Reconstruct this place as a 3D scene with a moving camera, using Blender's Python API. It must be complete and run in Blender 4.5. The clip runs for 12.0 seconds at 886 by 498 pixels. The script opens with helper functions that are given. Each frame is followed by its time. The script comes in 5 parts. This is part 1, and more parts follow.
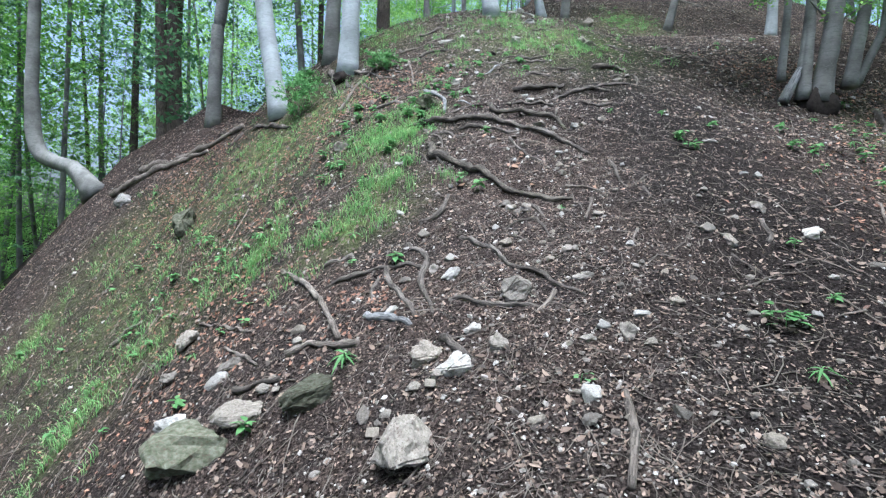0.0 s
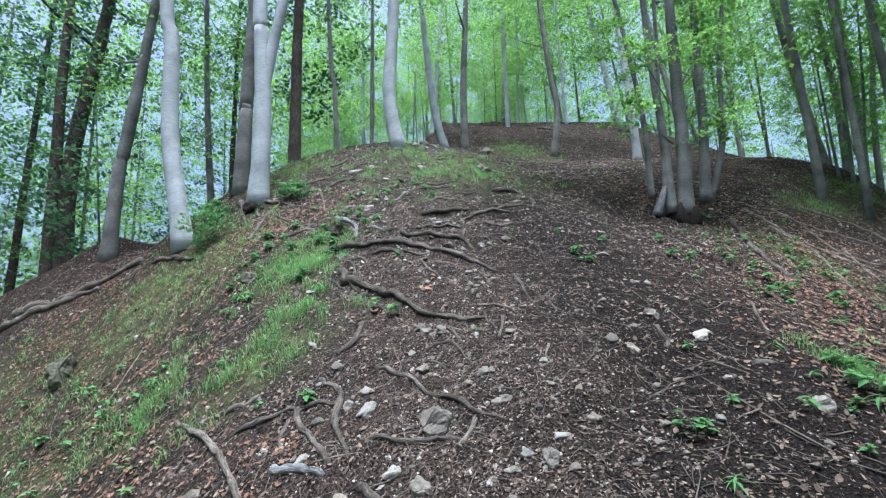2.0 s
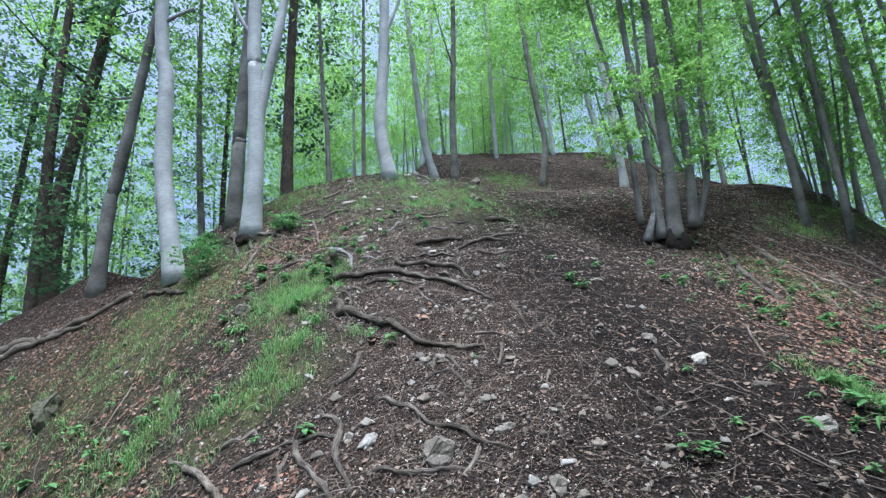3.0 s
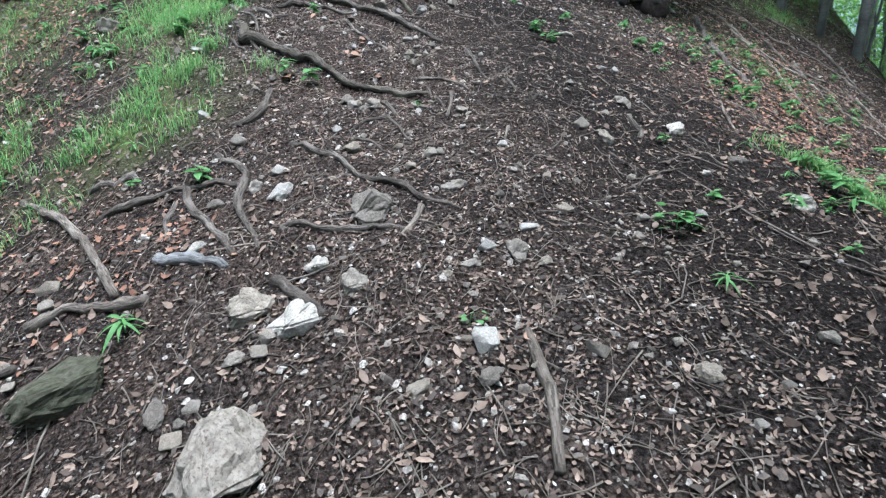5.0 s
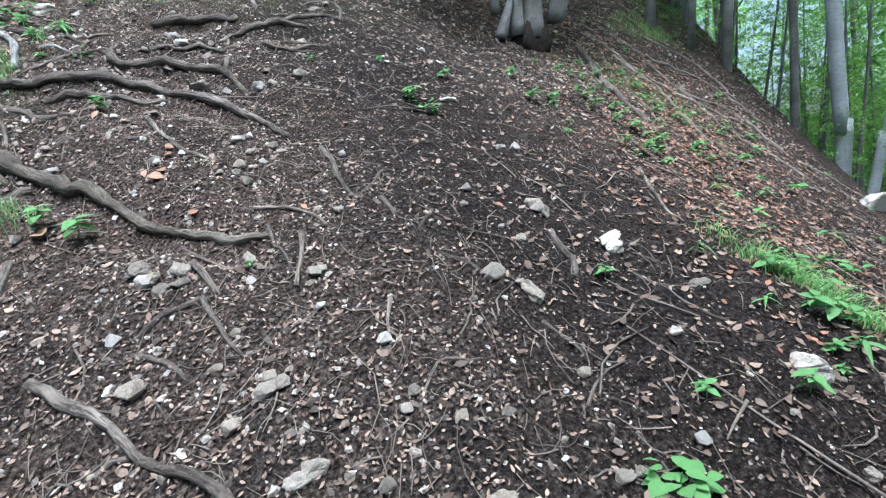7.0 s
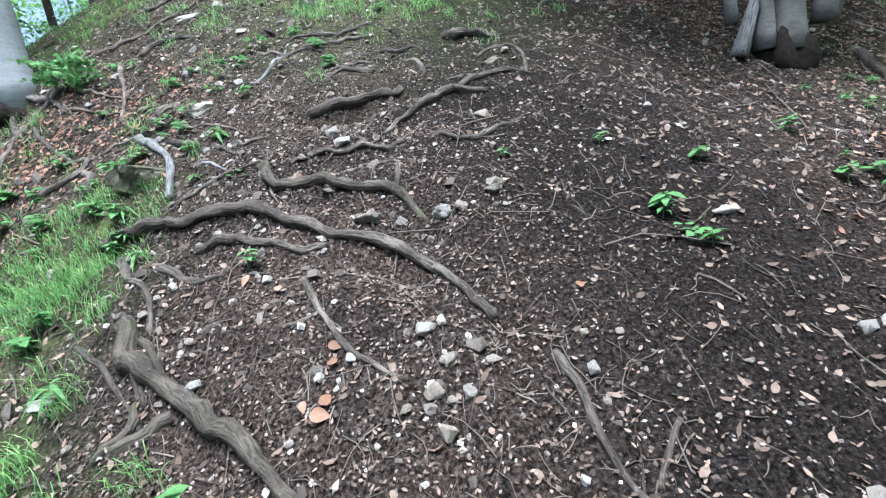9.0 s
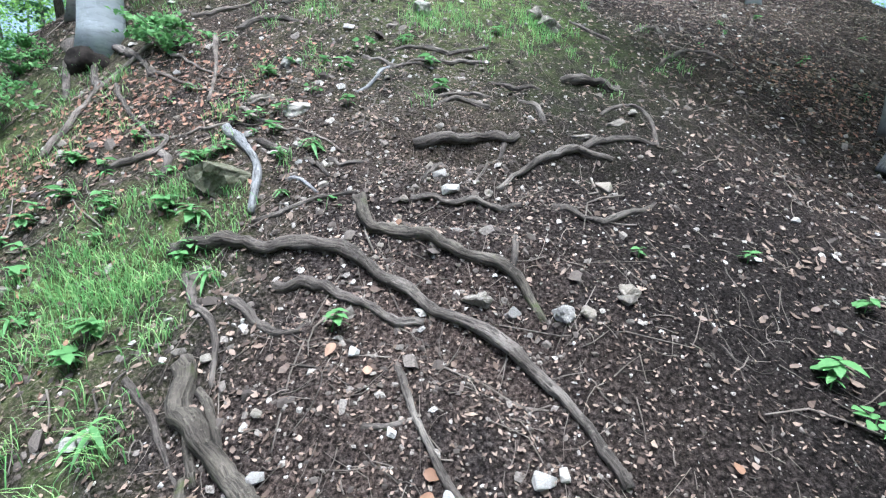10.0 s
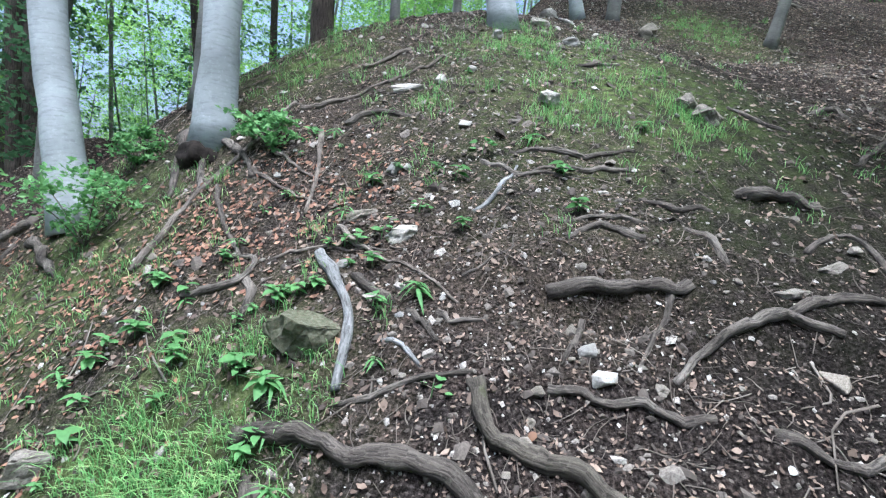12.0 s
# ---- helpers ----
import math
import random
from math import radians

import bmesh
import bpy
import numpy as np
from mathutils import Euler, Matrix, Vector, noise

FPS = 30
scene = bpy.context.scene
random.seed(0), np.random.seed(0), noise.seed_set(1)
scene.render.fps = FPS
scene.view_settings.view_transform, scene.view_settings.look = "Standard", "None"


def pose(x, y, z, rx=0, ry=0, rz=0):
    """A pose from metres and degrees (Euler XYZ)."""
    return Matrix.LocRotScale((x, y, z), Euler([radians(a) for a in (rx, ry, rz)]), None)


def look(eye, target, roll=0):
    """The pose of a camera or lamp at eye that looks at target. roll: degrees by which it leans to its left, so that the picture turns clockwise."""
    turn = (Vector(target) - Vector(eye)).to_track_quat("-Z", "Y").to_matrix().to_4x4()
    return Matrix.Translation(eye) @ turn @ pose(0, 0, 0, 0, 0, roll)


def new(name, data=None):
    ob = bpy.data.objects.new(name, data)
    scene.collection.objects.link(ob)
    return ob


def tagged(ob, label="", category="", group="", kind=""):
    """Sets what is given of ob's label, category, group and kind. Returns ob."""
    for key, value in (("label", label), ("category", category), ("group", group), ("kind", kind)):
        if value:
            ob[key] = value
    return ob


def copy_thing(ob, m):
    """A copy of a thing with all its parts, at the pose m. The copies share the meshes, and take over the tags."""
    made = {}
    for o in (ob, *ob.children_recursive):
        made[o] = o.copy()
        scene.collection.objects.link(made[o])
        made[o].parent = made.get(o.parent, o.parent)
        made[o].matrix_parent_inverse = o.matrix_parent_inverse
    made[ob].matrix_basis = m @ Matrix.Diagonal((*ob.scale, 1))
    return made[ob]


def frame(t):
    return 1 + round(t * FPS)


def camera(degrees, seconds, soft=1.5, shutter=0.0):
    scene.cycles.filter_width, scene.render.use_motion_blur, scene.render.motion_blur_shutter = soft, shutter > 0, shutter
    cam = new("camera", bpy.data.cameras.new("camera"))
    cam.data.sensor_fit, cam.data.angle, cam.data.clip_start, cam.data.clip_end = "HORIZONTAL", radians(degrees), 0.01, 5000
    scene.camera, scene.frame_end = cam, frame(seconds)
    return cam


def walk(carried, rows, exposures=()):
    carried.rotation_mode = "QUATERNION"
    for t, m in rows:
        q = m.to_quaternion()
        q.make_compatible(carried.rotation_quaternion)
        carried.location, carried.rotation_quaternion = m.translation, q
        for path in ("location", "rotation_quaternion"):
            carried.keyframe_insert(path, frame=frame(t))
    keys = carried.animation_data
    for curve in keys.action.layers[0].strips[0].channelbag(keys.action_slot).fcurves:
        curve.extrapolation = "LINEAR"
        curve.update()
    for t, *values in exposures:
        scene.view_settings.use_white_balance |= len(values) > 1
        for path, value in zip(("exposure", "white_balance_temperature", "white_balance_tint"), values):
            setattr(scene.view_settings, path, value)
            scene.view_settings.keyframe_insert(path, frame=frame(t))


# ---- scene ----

LENS = 85.374
PATH = [
    (0, -0.028, -0.016, 1.833, -0.623, -0.183, 3.617),
    (0.5, -0.017, 0.055, 1.897, -3.917, 4.907, 0.597),
    (1, -0.034, 0.045, 1.902, -5.181, 7.068, -0.083),
    (1.5, -0.026, -0.004, 1.917, -6.086, 9.44, -0.472),
    (2, 0.027, -0.009, 1.917, -9.736, 13.522, -1.483),
    (2.5, 0.066, -0.009, 1.9, -12.467, 17.014, -2.644),
    (2.7, 0.036, -0.012, 1.895, -12.004, 17.498, -3.095),
    (4.3, -0.215, -0.03, 1.904, -6.704, 6.246, 1.676),
    (4.5, -0.196, 0.098, 1.869, -9.667, 2.906, 2.845),
    (5, 0.033, 0.625, 1.778, -19.455, -9.01, 1.384),
    (5.5, 0.13, 0.895, 2.004, -18.019, -9.155, -3.625),
    (6, 0.189, 1.138, 2.303, -22.58, -6.24, 0.367),
    (6.5, 0.392, 1.288, 2.315, -29.852, -8.791, -2.713),
    (6.7, 0.527, 1.352, 2.331, -31.267, -7.876, -5.61),
    (8.3, 0.631, 1.994, 2.887, -23.077, -9.824, -4.298),
    (8.5, 0.763, 2.13, 2.914, -22.302, -9.871, -6.025),
    (9, 0.703, 2.578, 3.205, -13.43, -7.414, -9.011),
    (9.5, 0.506, 2.898, 3.32, -11.541, -7.21, -1.615),
    (10, 0.401, 3.002, 3.548, -11.471, -7.572, 3.685),
    (10.5, 0.546, 3.246, 3.531, -12.016, -8.648, 2.318),
    (11, 0.604, 3.413, 3.795, -7.751, -10.439, -1.434),
    (11.5, 0.45, 3.6, 3.84, -2.1, -5.8, 1.6),
    (12, 0.275, 3.693, 4.0, -0.45, -2.8, 6.05),
]


def aim(x, y, z, yaw, pitch, roll):
    """A pose from the eye and three angles in degrees: yaw to the left of +y, pitch upwards, roll."""
    turn = Euler((radians(90 + pitch), 0, radians(yaw))).to_matrix().to_4x4()
    return Matrix.Translation((x, y, z)) @ turn @ pose(0, 0, 0, 0, 0, roll)


cam = camera(LENS, 12.0, soft=1.3)
walk(cam, [(t, aim(*row)) for t, *row in PATH], exposures=((0, 1.7, 5250, 8), (1.0, 1.6, 5250, 8), (2.5, 1.4, 5250, 8), (4.5, 1.3, 5250, 8), (5.0, 1.55, 5250, 8), (6.0, 1.8, 5250, 8), (9.0, 1.85, 5250, 8), (11.0, 1.9, 5250, 8), (12, 1.65, 5250, 8)))

# ---- light: an overcast bright sky over the wood ----
SUN_HEIGHT, SUN_TURN = radians(78), radians(190)
world = bpy.data.worlds.new("sky")
scene.world = world
world.use_nodes = True
wn = world.node_tree
sky = wn.nodes.new("ShaderNodeTexSky")
sky.sky_type = "NISHITA"
sky.sun_disc = False
sky.sun_elevation, sky.sun_rotation = SUN_HEIGHT, SUN_TURN
sky.air_density, sky.dust_density, sky.ozone_density = 0.7, 8.0, 0.3
wn.links.new(sky.outputs[0], wn.nodes["Background"].inputs[0])
wn.nodes["Background"].inputs[1].default_value = 0.15
sun_data = bpy.data.lights.new("sun", "SUN")
sun_data.energy, sun_data.angle, sun_data.color = 2.6, radians(16), (1.0, 0.97, 0.92)
sun = new("sun", sun_data)
sun.matrix_world = look((math.sin(SUN_TURN) * 12.7, 4 + math.cos(SUN_TURN) * 12.7, 62), (0, 4, 2))


# ---- the lie of the land ----
SHAPE = {(0, 0): 0.5123, (0, 1): 0.4914, (0, 2): 1.6291, (0, 3): -0.3186, (1, 0): 1.6945, (1, 1): 0.2655, (1, 2): -0.3574, (2, 0): -1.9629, (2, 1): 0.2979, (3, 0): 0.3216}
WEST, EAST, SOUTH, NORTH = -3.6, 3.2, -0.5, 10.5


def hill(x, y):
    u, v = x / 4, y / 4
    return sum(c * u**i * v**j for (i, j), c in SHAPE.items())


def slope_at(x, y):
    """The smooth nose of the ridge: a cubic near the path, carried on evenly beyond it."""
    xc, yc, e = min(max(x, WEST), EAST), min(max(y, SOUTH), NORTH), 0.001
    gx = (hill(xc + e, yc) - hill(xc - e, yc)) / (2 * e)
    gy = (hill(xc, yc + e) - hill(xc, yc - e)) / (2 * e)
    dx, dy = x - xc, y - yc
    climb = 0.3 + 0.42 * min(max((x + 2.5) / 3.5, 0), 1)
    up = climb * min(dy, 6) + 0.2 * max(dy - 6, 0) if dy > 0 else gy * dy
    east = min(max(0.055 * (y - 6.4), -0.4), 0.07)
    side = east * min(dx, 7) - 0.35 * max(dx - 7, 0) if dx > 0 else min(gx, 0.75) * 10 * math.tanh(dx / 10) - 0.55 * max(0, -dx - 3.4)
    # behind the beeches the ridge breaks off to the west
    past = math.log1p(math.exp(min(30, (y - 9.0 - 0.3 * (x + 1.5)) / 0.25))) * 0.25
    share = min(1, max(0, (3 - x) / 3.5)) * min(1, max(0.2, (x + 5.5) / 2))
    # and east of the last trees it falls away
    east_past = math.log1p(math.exp(min(30, (x - 7.7 - 0.6 * max(y - 4, -2)) / 0.3))) * 0.3
    return hill(xc, yc) + up + side - 0.8 * share * min(past, 7) - 0.7 * min(east_past, 6)


# hollows trodden or washed out of the slope, and low banks: x, y, radius, depth
DENTS = [(1.00, 5.54, 0.17, 0.07), (1.71, 5.31, 0.15, 0.09), (0.46, 3.81, 0.2, 0.05), (0.96, 4.49, 0.24, 0.05), (-1.59, 7.25, 0.25, 0.12), (3.5, 5.75, 0.5, 0.05), (3.30, 5.19, 0.4, 0.04), (0.92, 5.18, 0.12, 0.03)]


# roots that hold the soil back like steps: the slope is washed out below them
LONG_ROOT = [(-0.39, 5.38), (-0.21, 5.34), (0.09, 5.20), (0.32, 5.15), (0.49, 4.99), (0.68, 4.82), (0.77, 4.72), (0.95, 4.62), (1.10, 4.48), (1.17, 4.32), (1.22, 4.15)]
UNDER_ROOT = [(0.12, 5.04), (0.30, 4.98), (0.44, 4.87), (0.57, 4.79), (0.70, 4.75)]
KNOTTED_ROOT = [(0.45, 5.38), (0.52, 5.22), (0.64, 5.11), (0.83, 4.98), (1.00, 4.88), (1.10, 4.78), (1.15, 4.67)]
SHORT_ROOT = [(0.70, 5.32), (0.93, 5.25), (1.22, 5.19)]
MOSSY_ROOT = [(-0.17, 4.83), (-0.04, 4.55), (0.17, 4.34), (0.33, 4.14), (0.48, 3.95), (0.62, 3.80), (0.71, 3.69), (0.81, 3.61), (0.95, 3.53)]
PLATE_ROOT = [(0.75, 5.73), (0.97, 5.73), (1.16, 5.72), (1.34, 5.72)]
ARCH_ROOT = [(1.13, 5.32), (1.28, 5.43), (1.47, 5.52), (1.67, 5.55), (1.84, 5.50)]
DARK_ROOT = [(1.85, 6.33), (2.03, 6.31), (2.26, 6.27)]
ROCK_ROOT = [(0.13, 3.37), (0.29, 3.12), (0.42, 2.92), (0.55, 2.75), (0.62, 2.60), (0.76, 2.49)]
STEPS = [(LONG_ROOT, 0.055), (UNDER_ROOT, 0.05), (KNOTTED_ROOT, 0.05), (SHORT_ROOT, 0.06), (MOSSY_ROOT, 0.06), (PLATE_ROOT, 0.13), (ARCH_ROOT, 0.08), (DARK_ROOT, 0.07), (ROCK_ROOT, 0.02)]


def spread(lo, hi, step, out):
    """Lines of the ground's grid: even between lo and hi, ever wider beyond."""
    a = [lo + (hi - lo) * i / round((hi - lo) / step) for i in range(round((hi - lo) / step) + 1)]
    d, west, east = step, [lo], [hi]
    while east[-1] < out:
        d *= 1.16
        east.append(east[-1] + d)
        west.append(west[-1] - d)
    return west[:0:-1] + a + east[1:]


def rough_z(x, y, smooth):
    """The slope with its hollows, banks and clods."""
    z = smooth
    for dx, dy, r, deep in DENTS:
        q = ((x - dx) ** 2 + (y - dy) ** 2) / (r * r)
        if q < 6:
            z -= deep * math.exp(-q)
    far = math.hypot(x - 1, y - 4)
    z += 0.05 * noise.noise((x * 0.9, y * 0.9, 3)) + 0.026 * noise.noise((x * 3.1, y * 3.1, 7))
    fade = min(1, max(0, (18 - far) / 4))
    if fade > 0:
        z += fade * (0.026 * noise.noise((x * 8, y * 8, 1)) + 0.02 * noise.noise((x * 18, y * 18, 5)))
    if far > 14:
        z += 0.35 * noise.noise((x * 0.11, y * 0.11, 9)) * min(1, (far - 14) / 20)
    return z


XS, YS = spread(-5.6, 7.4, 0.04, 160), spread(0.2, 12.6, 0.04, 160)
SMOOTH = np.array([[slope_at(x, y) for x in XS] for y in YS])
HEIGHT = np.array([[rough_z(x, y, SMOOTH[j, i]) for i, x in enumerate(XS)] for j, y in enumerate(YS)])


def wash_out():
    """Lowers the soil on the downhill side of the roots that form steps."""
    deep = np.zeros_like(HEIGHT)
    xs, ys = np.array(XS), np.array(YS)
    for line, drop in STEPS:
        for (ax, ay), (bx, by) in zip(line, line[1:]):
            for k in range(5):
                px, py = ax + (bx - ax) * k / 5 - 0.015, ay + (by - ay) * k / 5 - 0.085
                i0, i1 = np.searchsorted(xs, (px - 0.25, px + 0.25))
                j0, j1 = np.searchsorted(ys, (py - 0.25, py + 0.25))
                q = ((xs[None, i0:i1] - px) / 0.085) ** 2 + ((ys[j0:j1, None] - py) / 0.075) ** 2
                deep[j0:j1, i0:i1] = np.maximum(deep[j0:j1, i0:i1], drop * np.exp(-q))
    return deep


HEIGHT = (HEIGHT - wash_out()).tolist()
SMOOTH = SMOOTH.tolist()


def bisect(a, v):
    """The index of the first entry greater than v."""
    lo, hi = 0, len(a)
    while lo < hi:
        mid = (lo + hi) // 2
        if v < a[mid]:
            hi = mid
        else:
            lo = mid + 1
    return lo


def cell(x, y):
    i = min(max(bisect(XS, x) - 1, 2), len(XS) - 4)
    j = min(max(bisect(YS, y) - 1, 2), len(YS) - 4)
    return i, j


def ground_z(x, y):
    i, j = cell(x, y)
    u, v = (x - XS[i]) / (XS[i + 1] - XS[i]), (y - YS[j]) / (YS[j + 1] - YS[j])
    a, b = HEIGHT[j], HEIGHT[j + 1]
    return (a[i] * (1 - u) + a[i + 1] * u) * (1 - v) + (b[i] * (1 - u) + b[i + 1] * u) * v


def ground_up(x, y):
    i, j = cell(x, y)
    gx = (SMOOTH[j][i + 2] - SMOOTH[j][i - 1]) / (XS[i + 2] - XS[i - 1])
    gy = (SMOOTH[j + 2][i] - SMOOTH[j - 1][i]) / (YS[j + 2] - YS[j - 1])
    return Vector((-gx, -gy, 1)).normalized()


# ---- materials ----
class Nodes:
    """Short hands for building a node material."""

    def __init__(self, name, rough=0.8):
        self.m = bpy.data.materials.new(name)
        self.m.use_nodes = True
        self.t = self.m.node_tree
        self.b = self.t.nodes["Principled BSDF"]
        self.b.inputs["Roughness"].default_value = rough
        self.b.inputs["Specular IOR Level"].default_value = 0.12
        self.co = self.t.nodes.new("ShaderNodeTexCoord")

    def link(self, a, b):
        self.t.links.new(a, b)

    def noise(self, scale, detail=4, rough=0.6, space="Object", stretch=None):
        n = self.t.nodes.new("ShaderNodeTexNoise")
        n.inputs["Scale"].default_value, n.inputs["Detail"].default_value, n.inputs["Roughness"].default_value = scale, detail, rough
        src = self.co.outputs[space]
        if stretch:
            mp = self.t.nodes.new("ShaderNodeMapping")
            mp.inputs["Scale"].default_value = stretch
            self.link(src, mp.inputs[0])
            src = mp.outputs[0]
        self.link(src, n.inputs["Vector"])
        return n.outputs["Fac"]

    def cells(self, scale, space="Object"):
        n = self.t.nodes.new("ShaderNodeTexVoronoi")
        n.inputs["Scale"].default_value = scale
        self.link(self.co.outputs[space], n.inputs["Vector"])
        return n

    def ramp(self, fac, *stops):
        r = self.t.nodes.new("ShaderNodeValToRGB")
        while len(r.color_ramp.elements) < len(stops):
            r.color_ramp.elements.new(0.5)
        for el, (at, col) in zip(r.color_ramp.elements, stops):
            el.position = at
            el.color = (*col, 1) if isinstance(col, tuple) else (col, col, col, 1)
        self.link(fac, r.inputs[0])
        return r.outputs[0]

    def mix(self, fac, a, b, how="MIX"):
        n = self.t.nodes.new("ShaderNodeMix")
        n.data_type, n.blend_type = "RGBA", how
        for sock, v in ((n.inputs[0], fac), (n.inputs[6], a), (n.inputs[7], b)):
            if isinstance(v, (int, float)):
                sock.default_value = v
            elif isinstance(v, tuple):
                sock.default_value = (*v, 1)
            else:
                self.link(v, sock)
        return n.outputs[2]

    def math(self, op, a, b=0.0):
        n = self.t.nodes.new("ShaderNodeMath")
        n.operation = op
        for sock, v in ((n.inputs[0], a), (n.inputs[1], b)):
            if isinstance(v, (int, float)):
                sock.default_value = v
            else:
                self.link(v, sock)
        return n.outputs[0]

    def chance(self, island=False):
        if island:
            return self.t.nodes.new("ShaderNodeNewGeometry").outputs["Random Per Island"]
        return self.t.nodes.new("ShaderNodeObjectInfo").outputs["Random"]

    def finish(self, colour, bump=None, strength=0.5, depth=0.01):
        self.link(colour, self.b.inputs["Base Color"])
        if bump is not None:
            n = self.t.nodes.new("ShaderNodeBump")
            n.inputs["Strength"].default_value, n.inputs["Distance"].default_value = strength, depth
            self.link(bump, n.inputs["Height"])
            self.link(n.outputs[0], self.b.inputs["Normal"])
        return self.m

    def thin(self, colour, share=0.45):
        """A leaf: light also passes through it."""
        tr = self.t.nodes.new("ShaderNodeBsdfTranslucent")
        self.link(colour, tr.inputs[0])
        mx = self.t.nodes.new("ShaderNodeMixShader")
        mx.inputs[0].default_value = share
        self.link(self.b.outputs[0], mx.inputs[1])
        self.link(tr.outputs[0], mx.inputs[2])
        self.link(mx.outputs[0], self.t.nodes["Material Output"].inputs[0])
        return self.m


def soil_material():
    n = Nodes("soil", 0.9)
    n.b.inputs["Specular IOR Level"].default_value = 0.03
    fine, mid, wide = n.noise(70, 6, 0.7), n.noise(9, 5, 0.65), n.noise(1.1, 4)
    dark = n.ramp(fine, (0.40, (0.005, 0.004, 0.0036)), (0.53, (0.026, 0.0212, 0.0195)), (0.68, (0.078, 0.066, 0.06)))
    litter = n.ramp(fine, (0.40, (0.008, 0.006, 0.005)), (0.53, (0.050, 0.037, 0.031)), (0.68, (0.14, 0.11, 0.092)))
    col = n.mix(n.ramp(n.math("ADD", n.math("MULTIPLY", mid, 0.6), n.math("MULTIPLY", wide, 0.6)), (0.5, 0.0), (0.72, 1.0)), dark, litter)
    worn = n.t.nodes.new("ShaderNodeAttribute")
    worn.attribute_name = "bare"
    moist = n.ramp(fine, (0.40, (0.004, 0.0033, 0.003)), (0.54, (0.016, 0.0132, 0.0122)), (0.70, (0.05, 0.042, 0.039)))
    col = n.mix(n.math("MULTIPLY", worn.outputs["Fac"], n.ramp(mid, (0.3, 0.6), (0.6, 1.0))), col, moist)
    # small crumbs of stone and bark
    v = n.cells(75)
    crumb = n.ramp(v.outputs["Distance"], (0.10, 1.0), (0.22, 0.0))
    crumb = n.math("MULTIPLY", crumb, n.ramp(v.outputs["Color"], (0.55, 0.0), (0.6, 0.85)))
    col = n.mix(crumb, col, (0.17, 0.148, 0.13))
    # the trodden line is barer and moister, the banks are grown over with moss
    green = n.t.nodes.new("ShaderNodeAttribute")
    green.attribute_name = "green"
    moss = n.ramp(n.noise(14, 5, 0.7), (0.35, (0.045, 0.065, 0.02)), (0.65, (0.13, 0.18, 0.055)))
    col = n.mix(n.math("MULTIPLY", green.outputs["Fac"], n.ramp(mid, (0.38, 0.15), (0.6, 0.9))), col, moss)
    bump = n.math("ADD", n.math("MULTIPLY", fine, 0.6), n.math("ADD", mid, n.math("MULTIPLY", crumb, 0.5)))
    return n.finish(col, bump, 1.0, 0.035)


def stone_material(name, a, b, stain):
    n = Nodes(name, 0.85)
    big, small, spots = n.noise(14, 5, 0.65), n.noise(90, 6, 0.7), n.noise(30, 4, 0.7)
    col = n.mix(n.ramp(big, (0.35, 0.0), (0.65, 1.0)), a, b)
    col = n.mix(n.ramp(small, (0.45, 0.0), (0.75, 0.5)), col, (a[0] * 0.5, a[1] * 0.48, a[2] * 0.45))
    col = n.mix(n.ramp(spots, (0.52, 0.0), (0.66, stain)), col, (0.075, 0.055, 0.042))
    hue = n.ramp(n.chance(), (0.0, (0.55, 0.535, 0.52)), (0.4, (0.9, 0.885, 0.86)), (0.7, (1.0, 0.96, 0.89)), (1.0, (1.08, 1.08, 1.08)))
    return n.finish(n.mix(1.0, col, hue, "MULTIPLY"), n.math("ADD", big, n.math("MULTIPLY", small, 0.4)), 0.6, 0.012)


def gravel_material():
    n = Nodes("gravel", 0.85)
    col = n.ramp(n.chance(True), (0.0, (0.03, 0.025, 0.022)), (0.45, (0.085, 0.072, 0.062)), (0.72, (0.20, 0.178, 0.156)), (0.9, (0.32, 0.298, 0.268)), (1.0, (0.48, 0.46, 0.43)))
    grain = n.noise(120, 4, 0.7)
    return n.finish(n.mix(n.ramp(grain, (0.42, 0.0), (0.62, 0.75)), col, (0.055, 0.045, 0.038)), grain, 0.4, 0.004)


def bark_material(name, low, mid, high, moss=0.0, scale=1.0, rings=True):
    """Bark along a tube: u runs round it and v along it, in metres."""
    n = Nodes(name, 0.8)
    streak = n.noise(1.0, 5, 0.65, "UV", (14 * scale, 60 * scale, 1) if rings else (90 * scale, 9 * scale, 1))
    patch = n.noise(3.5 * scale, 4, 0.6)
    fine = n.noise(60 * scale, 5, 0.7)
    col = n.ramp(patch, (0.3, low), (0.5, mid), (0.7, high))
    col = n.mix(n.ramp(streak, (0.36, 0.4 if rings else 0.85), (0.5 if rings else 0.56, 0.0)), col, tuple(v * (0.6 if rings else 0.25) for v in low))
    col = n.mix(n.ramp(fine, (0.55, 0.0), (0.75, 0.35)), col, tuple(min(1, v * 1.35) for v in high))
    if moss:
        col = n.mix(n.ramp(n.noise(6 * scale, 5, 0.7), (0.58, 0.0), (0.72, moss)), col, (0.05, 0.065, 0.018))
    return n.finish(col, n.math("ADD", streak, n.math("MULTIPLY", fine, 0.5)), 0.5 if rings else 1.0, 0.006 if rings else 0.014)


def leaf_material(name, a, b, c, share, island=True):
    n = Nodes(name, 0.5)
    col = n.ramp(n.chance(island), (0.0, a), (0.5, b), (1.0, c))
    col = n.mix(n.ramp(n.noise(50, 3), (0.4, 0.0), (0.7, 0.35)), col, tuple(v * 0.6 for v in a))
    n.link(col, n.b.inputs["Base Color"])
    return n.thin(col, share)


